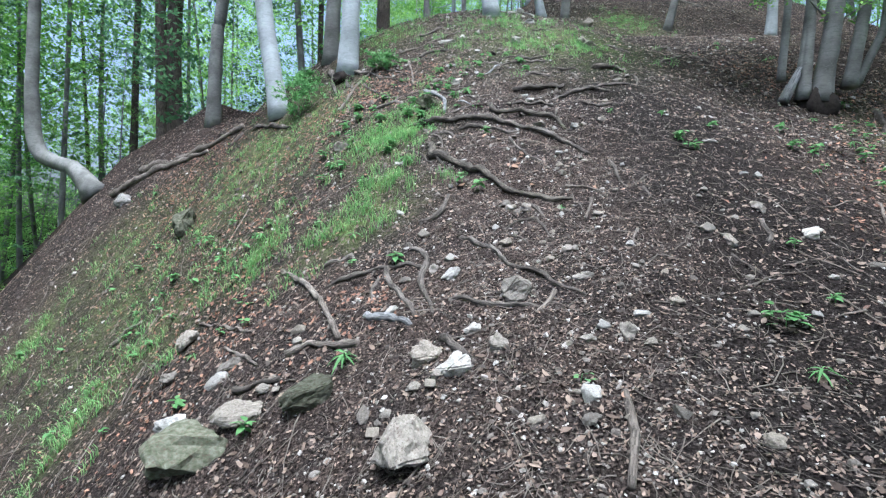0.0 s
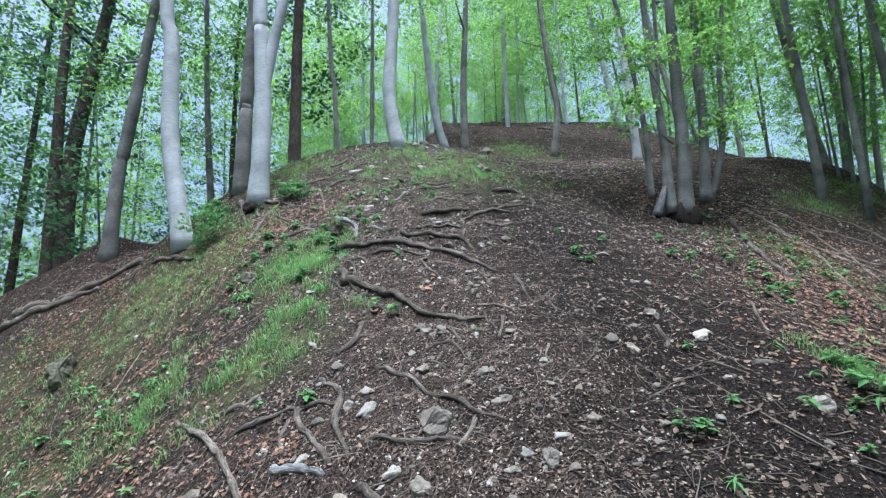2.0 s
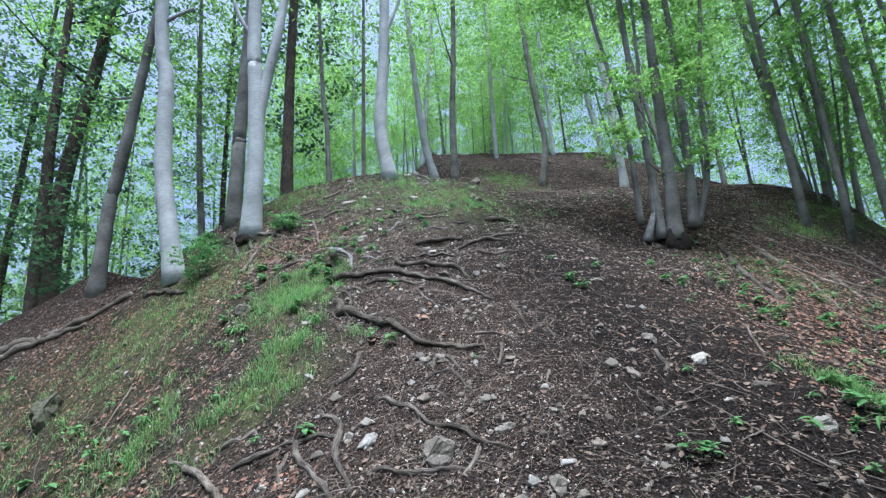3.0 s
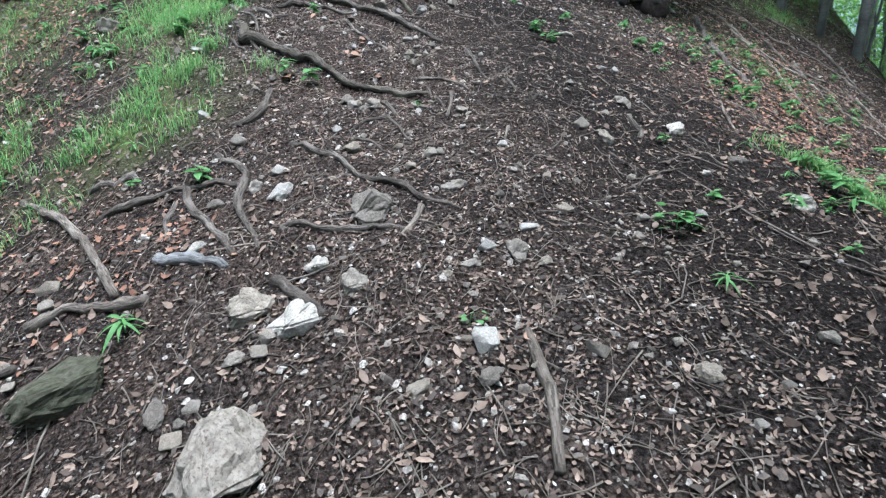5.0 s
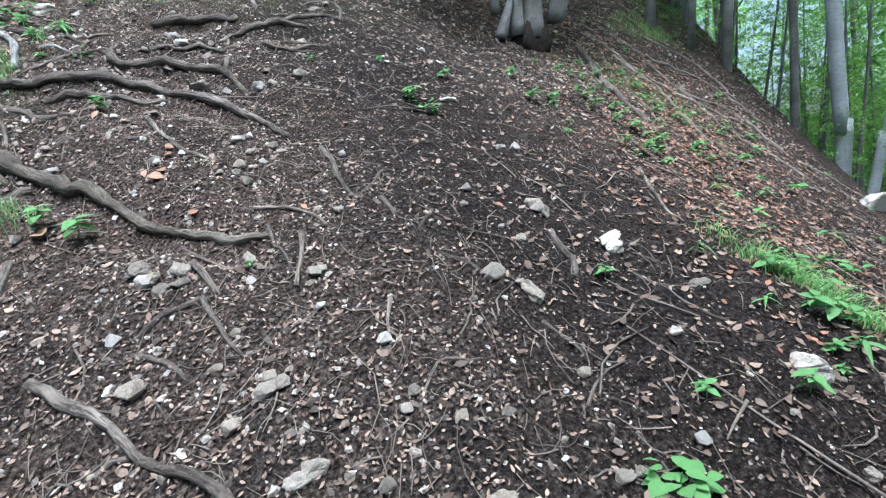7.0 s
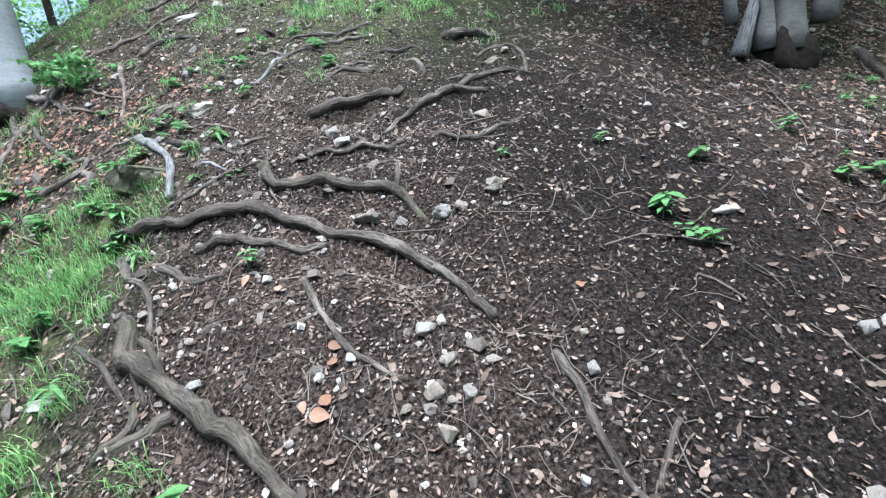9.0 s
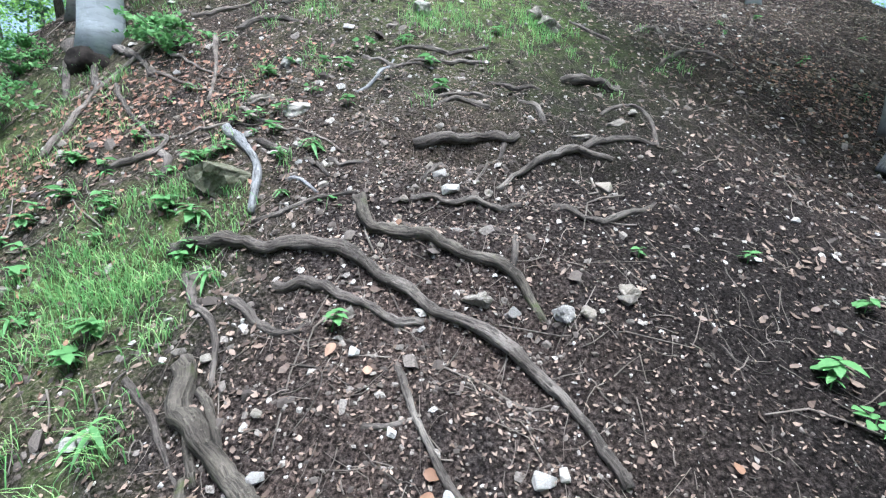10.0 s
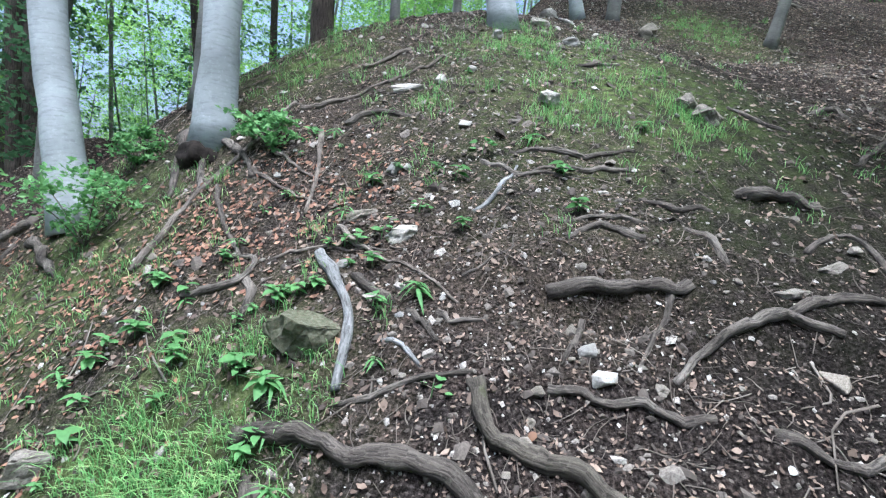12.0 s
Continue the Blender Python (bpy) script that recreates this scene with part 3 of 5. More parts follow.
root([(1.42, 3.43), (1.43, 3.36), (1.43, 3.31)], 0.0156, 0.0114, ROOT, "short root stub breaking out of the soil")
root([(0.93, 3.71), (1.03, 3.61), (1.11, 3.51), (1.15, 3.40)], 0.0116, 0.0078, TWIG, "pale dry stick lying on the path", "stick", 0.8, "branch", False)
root([(0.95, 3.58), (0.95, 3.46), (0.96, 3.38), (0.96, 3.27)], 0.0082, 0.0056, ROOT, "thin bare root winding over the soil")
root([(1.04, 3.40), (1.01, 3.31), (0.95, 3.19)], 0.0119, 0.0109, TWIG, "straight pale dead stick on the path", "stick", 0.8, "branch", False)
root([(0.66, 3.62), (0.67, 3.50), (0.69, 3.39), (0.70, 3.33)], 0.0188, 0.0133, ROOT, "brown bare tree root crossing the trodden soil")
root([(0.66, 3.60), (0.63, 3.48), (0.60, 3.38)], 0.0102, 0.0077, ROOT, "thin bare root winding over the soil")
root([(0.63, 3.74), (0.69, 3.62), (0.78, 3.47), (0.84, 3.36)], 0.0089, 0.0067, ROOT, "thin bare root winding over the soil")
root([(1.47, 3.08), (1.50, 3.02), (1.54, 2.96), (1.55, 2.91)], 0.0141, 0.0107, ROOT, "brown bare tree root crossing the trodden soil")
root([(2.01, 3.02), (1.97, 2.92), (1.97, 2.85), (1.90, 2.78)], 0.0201, 0.0168, ROOT, "dark thick root bulging out of wet soil")
root([(1.59, 3.29), (1.51, 3.23), (1.46, 3.19)], 0.0101, 0.0077, ROOT, "thin bare root winding over the soil")
root([(1.54, 3.64), (1.45, 3.59), (1.38, 3.54)], 0.0103, 0.0067, ROOT, "thin bare root winding over the soil")
root([(0.59, 4.61), (0.64, 4.44), (0.69, 4.27), (0.78, 4.16), (0.87, 4.07)], 0.0175, 0.0069, ROOT, "thin bare root winding over the soil")
root([(0.47, 4.44), (0.58, 4.42), (0.66, 4.43)], 0.0137, 0.0095, ROOT, "thin bare root winding over the soil")
root([(0.72, 4.61), (0.86, 4.52), (0.97, 4.47), (1.08, 4.41)], 0.0062, 0.0039, TWIG, "dry dead stick lying on the ground", "stick", 0.8, "branch", False)
root(PLATE_ROOT, 0.034, 0.028, ROOT, "flat worn root plate above an eroded hollow")
root([(0.90, 5.68), (0.83, 5.50), (0.75, 5.38)], 0.0151, 0.0088, ROOT, "thin bare root winding over the soil")
root([(1.26, 5.71), (1.14, 5.51), (1.03, 5.37)], 0.0156, 0.0089, ROOT, "thin bare root winding over the soil")
root(ARCH_ROOT, 0.0162, 0.0244, ROOT, "arched bare root above a washed-out hollow")
root(DARK_ROOT, 0.0338, 0.0323, ROOT, "short dark root across the path")
root([(0.87, 5.95), (1.02, 6.00), (1.22, 5.93)], 0.0166, 0.0150, ROOT, "brown bare tree root crossing the trodden soil")
root([(1.45, 6.01), (1.52, 5.91), (1.54, 5.79)], 0.0177, 0.0129, ROOT, "thin bare root winding over the soil")
root([(1.29, 6.22), (1.46, 6.12), (1.63, 6.13)], 0.0166, 0.0145, ROOT, "thin bare root winding over the soil")
root([(1.95, 5.89), (2.22, 6.02), (2.29, 5.87), (2.15, 5.56)], 0.0160, 0.0111, ROOT, "thin bare root winding over the soil")
root([(-0.99, 6.11), (-0.81, 6.07), (-0.68, 6.07), (-0.69, 6.19), (-0.87, 6.27)], 0.0245, 0.0150, ROOT, "brown bare tree root crossing the trodden soil")
root([(-0.67, 6.09), (-0.60, 5.96), (-0.59, 5.84)], 0.0214, 0.0140, ROOT, "brown bare tree root crossing the trodden soil")
root([(-0.08, 5.91), (0.01, 5.81), (0.10, 5.72)], 0.0266, 0.0218, ROOT, "broken grey root piece on the bank")
root([(0.17, 5.66), (0.25, 5.59), (0.31, 5.52)], 0.0213, 0.0144, ROOT, "broken grey root piece on the bank")
root([(0.29, 5.65), (0.38, 5.60), (0.51, 5.60)], 0.0176, 0.0126, ROOT, "brown bare tree root crossing the trodden soil")
root([(0.10, 5.56), (0.18, 5.52), (0.26, 5.45)], 0.0148, 0.0097, ROOT_GREY, "grey crooked root end on the bank")
root([(-1.44, 6.40), (-1.40, 6.66), (-1.31, 7.00), (-1.14, 7.29), (-1.01, 7.66)], 0.0210, 0.0201, TWIG, "long pale fallen branch leaning on the bank", "stick", 0.8, "branch", False)
root([(-0.92, 7.52), (-0.64, 7.51), (-0.39, 7.58), (-0.18, 7.68)], 0.0217, 0.0148, TWIG, "dry dead stick lying on the ground", "stick", 0.8, "branch", False)
root([(-0.54, 7.91), (-0.35, 8.02), (-0.18, 8.17)], 0.0237, 0.0224, TWIG, "dry dead stick lying on the ground", "stick", 0.8, "branch", False)
root([(-0.66, 7.19), (-0.54, 6.75), (-0.50, 6.41)], 0.0173, 0.0100, TWIG, "dry dead stick lying on the ground", "stick", 0.8, "branch", False)
root([(-0.27, 6.24), (-0.08, 6.04), (0.19, 5.85), (0.38, 5.67)], 0.0123, 0.0071, TWIG, "dry dead stick lying on the ground", "stick", 0.8, "branch", False)
root([(-0.58, 6.14), (-0.41, 6.14), (-0.23, 6.10), (0.04, 6.00)], 0.0092, 0.0055, TWIG, "dry dead stick lying on the ground", "stick", 0.8, "branch", False)
root([(-0.47, 7.20), (-0.31, 7.21), (-0.02, 7.07)], 0.0322, 0.0204, ROOT, "brown bare tree root crossing the trodden soil")
root([(0.43, 6.17), (0.55, 6.28), (0.68, 6.51)], 0.0146, 0.0118, ROOT_GREY, "thin bare root winding over the soil")
root([(1.44, 6.00), (1.52, 5.93), (1.53, 5.77)], 0.0152, 0.0100, ROOT, "thin bare root winding over the soil")
root([(0.39, 5.80), (0.52, 5.87), (0.62, 5.93)], 0.0100, 0.0080, ROOT, "thin bare root winding over the soil")
root([(0.73, 6.44), (1.03, 6.43), (1.34, 6.41)], 0.0132, 0.0104, ROOT, "thin bare root winding over the soil")
root([(0.87, 6.04), (1.05, 6.09), (1.25, 6.03)], 0.0143, 0.0119, ROOT, "brown bare tree root crossing the trodden soil")
root(ROCK_ROOT, 0.0195, 0.0107, ROOT, "slender bare root winding above a rock")
root([(-0.79, 3.39), (-0.58, 3.34), (-0.37, 3.28), (-0.14, 3.14)], 0.0180, 0.0145, ROOT, "thin bare root winding over the soil")
root([(-0.37, 3.27), (-0.30, 3.06), (-0.20, 2.86), (-0.13, 2.70)], 0.0208, 0.0125, ROOT, "thin bare root winding over the soil")
root([(-0.24, 3.45), (-0.10, 3.20), (-0.12, 2.97), (-0.03, 2.67)], 0.0218, 0.0139, ROOT, "thin bare root winding over the soil")
root([(-0.41, 3.21), (-0.43, 3.10), (-0.40, 2.95)], 0.0149, 0.0103, ROOT, "thin bare root winding over the soil")
root([(-0.44, 2.87), (-0.32, 2.81), (-0.16, 2.65)], 0.0251, 0.0185, ROOT_GREY, "short grey root stub on the soil")
root([(-1.27, 3.89), (-0.97, 3.51), (-0.77, 3.18), (-0.57, 2.79)], 0.0258, 0.0149, TWIG, "pale bent dead branch on the slope", "stick", 0.8, "branch", False)
root([(-0.89, 2.86), (-0.76, 2.84), (-0.60, 2.76), (-0.44, 2.67)], 0.0262, 0.0189, TWIG, "thick short dead stick on gravel", "stick", 0.8, "branch", False)
root([(0.06, 2.71), (0.29, 2.57), (0.53, 2.45)], 0.0157, 0.0117, ROOT, "flat root below an angular rock")
root([(0.04, 2.48), (0.11, 2.34), (0.18, 2.18)], 0.0261, 0.0195, ROOT, "short stout root beside pale rocks")
root([(0.61, 2.55), (0.55, 2.46), (0.49, 2.40)], 0.0138, 0.0072, TWIG, "dry dead stick lying on the ground", "stick", 0.8, "branch", False)
root([(0.73, 1.83), (0.70, 1.66), (0.61, 1.45)], 0.0132, 0.0132, TWIG, "long bent dead stick on bare soil", "stick", 0.8, "branch", False)
root([(-1.16, 2.79), (-1.02, 2.74), (-0.87, 2.68)], 0.0233, 0.0166, ROOT, "dark dead stick beside gravel", "stick", 0.8, "branch", False)
root([(-1.92, 3.92), (-1.53, 3.57), (-1.26, 3.32)], 0.0151, 0.0103, TWIG, "dry dead stick lying on the ground", "stick", 0.8, "branch", False)
root([(-1.46, 3.34), (-1.26, 3.14), (-1.10, 2.96)], 0.0148, 0.0092, TWIG, "dry dead stick lying on the ground", "stick", 0.8, "branch", False)
root([(-0.92, 3.67), (-0.75, 3.63), (-0.67, 3.67)], 0.0195, 0.0150, ROOT, "thin bare root winding over the soil")
root([(-0.18, 3.69), (-0.05, 3.69), (0.02, 3.93)], 0.0213, 0.0183, ROOT, "thin bare root winding over the soil")
root([(-6.07, 8.87), (-5.54, 8.76), (-4.99, 8.63), (-4.04, 8.19)], 0.0687, 0.0429, TWIG, "fallen dead branch among litter on the bank", "stick", 0.8, "branch", False)
root([(-5.61, 9.00), (-4.72, 8.57), (-4.07, 8.36), (-3.41, 8.08)], 0.0742, 0.0468, TWIG, "fallen dead branch among litter on the bank", "stick", 0.8, "branch", False)
root([(-3.45, 5.17), (-3.19, 5.06), (-3.04, 4.99)], 0.0291, 0.0204, TWIG, "dry dead stick lying on the ground", "stick", 0.8, "branch", False)
root([(1.09, 2.58), (1.15, 2.64), (1.24, 2.67), (1.35, 2.64)], 0.0057, 0.0045, ROOT, "thin bare root winding over the soil")
root([(1.52, 2.38), (1.61, 2.43), (1.69, 2.45)], 0.0069, 0.0057, TWIG, "dry dead stick lying on the ground", "stick", 0.8, "branch", False)
root([(2.16, 2.74), (2.19, 2.62), (2.21, 2.49), (2.32, 2.41)], 0.0086, 0.0061, ROOT, "thin bare root winding over the soil")
root([(1.62, 2.66), (1.64, 2.57), (1.65, 2.50)], 0.0108, 0.0076, ROOT, "brown bare tree root crossing the trodden soil")
root([(0.30, 2.94), (0.34, 2.96), (0.38, 2.95)], 0.0097, 0.0067, ROOT, "thin bare root winding over the soil")
root([(1.20, 2.95), (1.15, 2.88), (1.13, 2.81)], 0.0079, 0.0055, TWIG, "dry dead stick lying on the ground", "stick", 0.8, "branch", False)
root([(0.42, 3.32), (0.51, 3.34), (0.64, 3.33)], 0.0102, 0.0090, ROOT, "thin bare root winding over the soil")
root([(0.65, 3.34), (0.68, 3.18), (0.72, 3.05)], 0.0102, 0.0069, ROOT, "thin bare root winding over the soil")
root([(0.41, 3.27), (0.48, 3.19), (0.56, 3.07)], 0.0100, 0.0060, ROOT, "thin bare root winding over the soil")
root([(3.13, 3.41), (2.95, 3.16), (2.84, 2.94)], 0.0115, 0.0065, TWIG, "dry dead stick lying on the ground", "stick", 0.8, "branch", False)
root([(5.07, 5.66), (4.72, 5.07), (4.46, 4.53), (4.41, 4.25)], 0.0410, 0.0225, ROOT, "bare root running down from the tree's foot")
root([(5.71, 6.09), (5.71, 5.25), (5.91, 4.67), (6.17, 4.25)], 0.0169, 0.0111, TWIG, "dead branch piled on the bank", "stick", 0.8, "branch", False)
root([(6.12, 6.16), (6.40, 5.59), (6.95, 5.22), (6.93, 4.57)], 0.0177, 0.0126, TWIG, "dead branch piled on the bank", "stick", 0.8, "branch", False)
root([(5.61, 5.58), (5.54, 4.91), (4.91, 3.92), (5.41, 3.67)], 0.0157, 0.0094, TWIG, "dead branch piled on the bank", "stick", 0.8, "branch", False)
root([(6.45, 4.65), (6.18, 3.92), (6.42, 3.55), (6.67, 3.21)], 0.0158, 0.0113, TWIG, "dead branch piled on the bank", "stick", 0.8, "branch", False)
root([(4.20, 2.94), (4.74, 2.87), (5.17, 2.67)], 0.0093, 0.0085, TWIG, "dead branch piled on the bank", "stick", 0.8, "branch", False)
root([(-0.29, 5.26), (-0.21, 5.06), (-0.09, 4.91), (-0.04, 4.71)], 0.0191, 0.0104, ROOT, "brown bare tree root crossing the trodden soil")
root([(-0.18, 4.77), (-0.09, 4.59), (-0.03, 4.46)], 0.0157, 0.0126, ROOT_MOSS, "mossy root fork running downhill")
root([(-0.09, 4.73), (0.01, 4.55), (0.09, 4.41)], 0.0152, 0.0121, ROOT_MOSS, "mossy root fork running downhill")
root([(-0.36, 4.83), (-0.23, 4.69), (-0.13, 4.54), (-0.08, 4.46)], 0.0128, 0.0075, ROOT, "thin bare root winding over the soil")
root([(-0.07, 4.49), (-0.08, 4.40), (-0.17, 4.33)], 0.0172, 0.0148, ROOT_MOSS, "mossy root fork running downhill")
root([(0.47, 6.58), (0.73, 6.41), (1.01, 6.37)], 0.0181, 0.0129, ROOT, "thin bare root winding over the soil")
root([(0.64, 6.65), (0.96, 6.58), (1.36, 6.56)], 0.0142, 0.0128, ROOT, "brown bare tree root crossing the trodden soil")
root([(2.33, 7.38), (2.48, 7.24), (2.69, 7.20)], 0.0206, 0.0154, ROOT, "brown bare tree root crossing the trodden soil")
root([(3.25, 7.76), (3.54, 7.88), (3.48, 7.60)], 0.0244, 0.0183, ROOT, "brown bare tree root crossing the trodden soil")
root([(1.29, 7.87), (1.45, 7.84), (1.65, 7.92)], 0.0215, 0.0166, ROOT, "brown bare tree root crossing the trodden soil")
root([(1.68, 5.57), (1.93, 5.62), (2.14, 5.58)], 0.0215, 0.0183, ROOT, "brown bare tree root crossing the trodden soil")
root([(6.23, 15.18), (6.78, 14.46), (6.93, 13.43)], 0.0539, 0.0391, ROOT, "brown bare tree root crossing the trodden soil")
root([(2.95, 6.87), (3.53, 7.25), (3.85, 7.05)], 0.0233, 0.0200, ROOT, "brown bare tree root crossing the trodden soil")
root([(1.33, 5.11), (1.53, 5.03), (1.91, 5.16)], 0.0226, 0.0169, ROOT, "brown bare tree root crossing the trodden soil")
root([(-1.03, 6.96), (-0.74, 6.69), (-0.47, 6.50)], 0.0146, 0.0086, TWIG, "dry dead stick lying on the ground", "stick", 0.8, "branch", False)
root([(-1.23, 6.91), (-0.98, 6.50), (-0.75, 6.21)], 0.0189, 0.0113, ROOT, "thin bare root winding over the soil")
root([(-1.09, 7.26), (-0.74, 6.88), (-0.41, 6.61)], 0.0182, 0.0088, TWIG, "dry dead stick lying on the ground", "stick", 0.8, "branch", False)
root([(-0.27, 7.62), (-0.06, 7.74), (0.20, 8.00)], 0.0170, 0.0134, TWIG, "dry dead stick lying on the ground", "stick", 0.8, "branch", False)
root([(6.86, 6.27), (7.31, 5.59), (7.09, 4.93)], 0.0192, 0.0131, TWIG, "dead branch piled on the bank", "stick", 0.8, "branch", False)
root([(6.11, 5.54), (6.03, 4.89), (6.45, 4.65)], 0.0165, 0.0119, TWIG, "dead branch piled on the bank", "stick", 0.8, "branch", False)
root([(6.16, 5.11), (5.64, 4.27), (5.69, 3.56)], 0.0159, 0.0098, TWIG, "dead branch piled on the bank", "stick", 0.8, "branch", False)
root([(-1.93, 7.86), (-1.83, 7.51), (-1.70, 7.15)], 0.0448, 0.0211, ROOT, "grey root running down from a beech")
root([(-1.56, 7.62), (-1.26, 7.25), (-1.00, 6.90)], 0.0387, 0.0163, ROOT, "grey root running down from a beech")
root([(-1.75, 7.74), (-1.57, 7.35), (-1.42, 7.01)], 0.0377, 0.0176, ROOT, "grey root running down from a beech")
root([(-3.01, 7.59), (-2.55, 7.15), (-2.15, 6.78)], 0.0483, 0.0187, ROOT, "grey root running down from a beech")
root([(-3.27, 7.77), (-3.32, 7.70), (-3.45, 7.70)], 0.0512, 0.0260, ROOT, "grey root running down from a beech")


def rootlets(count, seed):
    """Thin roots past counting that thread the worn soil."""
    rnd = random.Random(seed)
    bm = bmesh.new()
    for k in range(count):
        x, y, a = rnd.uniform(-1.4, 2.6), rnd.uniform(1.4, 8.0), rnd.choice((rnd.gauss(-0.4, 0.5), rnd.gauss(-1.4, 0.4)))
        r, line = rnd.uniform(0.002, 0.005), []
        for i in range(rnd.randint(6, 16)):
            line.append(Vector((x, y, ground_z(x, y) + r * 0.6)))
            a += rnd.gauss(0, 0.28)
            x, y = x + 0.025 * math.cos(a), y + 0.025 * math.sin(a)
        tube(bm, line, lambda s: r * (1 - 0.6 * s), 5, 0.15, k, False)
    return tagged(part("rootlets", bm, ROOT), "thin bare rootlets threading the worn soil", "roots", kind="stuff")


rootlets(230, 17)


# ---- stones ----
def rock_shape(seed, points=13, blunt=0.1):
    """An angular broken stone about one metre across, its edges worn."""
    rnd = random.Random(seed)
    bm = bmesh.new()
    for _ in range(points):
        v = Vector((rnd.gauss(0, 1), rnd.gauss(0, 1), rnd.gauss(0, 1))).normalized()
        bm.verts.new(Vector((v.x * 0.5, v.y * 0.5, v.z * 0.5)) * rnd.uniform(0.82, 1.12))
    got = bmesh.ops.convex_hull(bm, input=bm.verts[:])
    bmesh.ops.delete(bm, geom=list({g for g in got["geom_interior"] + got["geom_unused"] if isinstance(g, bmesh.types.BMVert)}), context="VERTS")
    bmesh.ops.dissolve_limit(bm, angle_limit=radians(14), verts=bm.verts[:], edges=bm.edges[:])
    bmesh.ops.bevel(bm, geom=bm.edges[:], offset=blunt * 0.28, segments=2, affect="EDGES", clamp_overlap=True)
    bmesh.ops.triangulate(bm, faces=bm.faces[:])
    for v in bm.verts:
        v.co += v.co.normalized() * 0.035 * noise.noise(v.co * 4 + Vector((seed, 0, 0)))
    return bm


def big_rock(seed):
    """A larger weathered stone: more facets, with hollows and a rough skin."""
    bm = rock_shape(seed, 15, 0.14)
    bmesh.ops.subdivide_edges(bm, edges=[e for e in bm.edges if e.calc_length() > 0.12], cuts=3, use_grid_fill=True)
    bmesh.ops.triangulate(bm, faces=bm.faces[:])
    for v in bm.verts:
        d = v.co.normalized()
        v.co += d * (0.12 * noise.noise(v.co * 3.1 + Vector((seed, 0, 0))) + 0.06 * noise.noise(v.co * 8) + 0.025 * noise.noise(v.co * 19))
    return bm


ROCKS = {}


def stone(x, y, wide, tall, rock, label, seed, sunk=0.36, flat=0.85):
    """A stone bedded in the slope, turned its own way."""
    key = (seed, rock.name) if wide > 0.14 else (seed % 14, rock.name)
    if key not in ROCKS:
        bm = big_rock(seed) if wide > 0.14 else rock_shape(seed % 14 + 3)
        me = bpy.data.meshes.new("stone")
        bm.to_mesh(me)
        bm.free()
        me.materials.append(rock)
        ROCKS[key] = me
    ob = new("stone", ROCKS[key])
    up = ground_up(x, y)
    turn = Vector((0, 0, 1)).rotation_difference((up + Vector((0, -0.15, 0.2))).normalized())
    deep = min(wide, tall) * flat
    place = Vector((x, y, ground_z(x, y))) + up * deep * (0.5 - sunk)
    ob.name = "boulder" if wide > 0.25 else "stone"
    ob.matrix_world = Matrix.LocRotScale(place, turn @ Euler((0, 0, (seed % 7 - 3) * 0.14)).to_quaternion(), (wide, tall, deep))
    return tagged(ob, label, "stone", "stones on the slope")


stone(0.40, 2.61, 0.219, 0.191, STONE, "grey angular rock lying against a root", 1)
stone(0.09, 2.22, 0.170, 0.175, PALE, "pale whitish limestone rock on dark soil", 2)
stone(-0.05, 2.40, 0.201, 0.162, STONE, "grey angular limestone rock on dark soil", 3)
stone(0.61, 1.86, 0.098, 0.115, PALE, "pale three-cornered stone on gravel", 4)
stone(-0.11, 1.88, 0.261, 0.328, STONE, "large buff angular rock bedded in gravel", 5)
stone(-0.61, 2.40, 0.348, 0.233, MOSSY, "weathered grey rock outcrop in the slope", 6)
stone(-1.24, 2.52, 0.580, 0.370, MOSSY, "mossy dark boulder with a pale cap", 7)
stone(-1.54, 2.87, 0.273, 0.169, PALE, "white broken cap of a boulder", 8)
stone(-1.02, 2.53, 0.406, 0.197, STONE, "grey angular limestone rock on dark soil", 9)
stone(-1.35, 3.02, 0.168, 0.125, PALE, "pale whitish limestone rock on dark soil", 10)
stone(-1.92, 3.78, 0.234, 0.204, STONE, "grey angular limestone rock on dark soil", 11)
stone(-1.32, 3.11, 0.196, 0.163, STONE, "grey angular limestone rock on dark soil", 12)
stone(0.07, 2.95, 0.154, 0.094, PALE, "pale whitish limestone rock on dark soil", 13)
stone(0.06, 3.10, 0.108, 0.066, PALE, "pale whitish limestone rock on dark soil", 14)
stone(-0.05, 3.05, 0.083, 0.081, STONE, "grey broken stone bedded in gravel", 15)
stone(0.18, 2.45, 0.093, 0.086, PALE, "pale whitish limestone rock on dark soil", 16)
stone(0.29, 2.26, 0.110, 0.117, STONE, "grey broken stone bedded in gravel", 17)
stone(0.01, 2.21, 0.079, 0.072, STONE, "grey broken stone bedded in gravel", 18)
stone(-0.10, 2.18, 0.079, 0.066, STONE, "grey broken stone bedded in gravel", 19)
stone(-0.02, 2.15, 0.069, 0.074, STONE, "grey broken stone bedded in gravel", 20)
stone(-0.87, 3.03, 0.126, 0.092, STONE, "grey broken stone bedded in gravel", 21)
stone(-0.84, 2.92, 0.084, 0.081, STONE, "grey broken stone bedded in gravel", 22)
stone(-0.31, 2.13, 0.073, 0.125, STONE, "grey broken stone bedded in gravel", 23)
stone(0.41, 3.11, 0.094, 0.101, STONE, "grey broken stone bedded in gravel", 24)
stone(0.58, 1.75, 0.084, 0.063, STONE, "grey broken stone bedded in gravel", 25)
stone(0.39, 1.80, 0.088, 0.058, STONE, "grey broken stone bedded in gravel", 26)
stone(0.89, 1.71, 0.057, 0.093, STONE, "grey broken stone bedded in gravel", 27)
stone(0.76, 2.21, 0.078, 0.058, PALE, "pale whitish limestone rock on dark soil", 28)
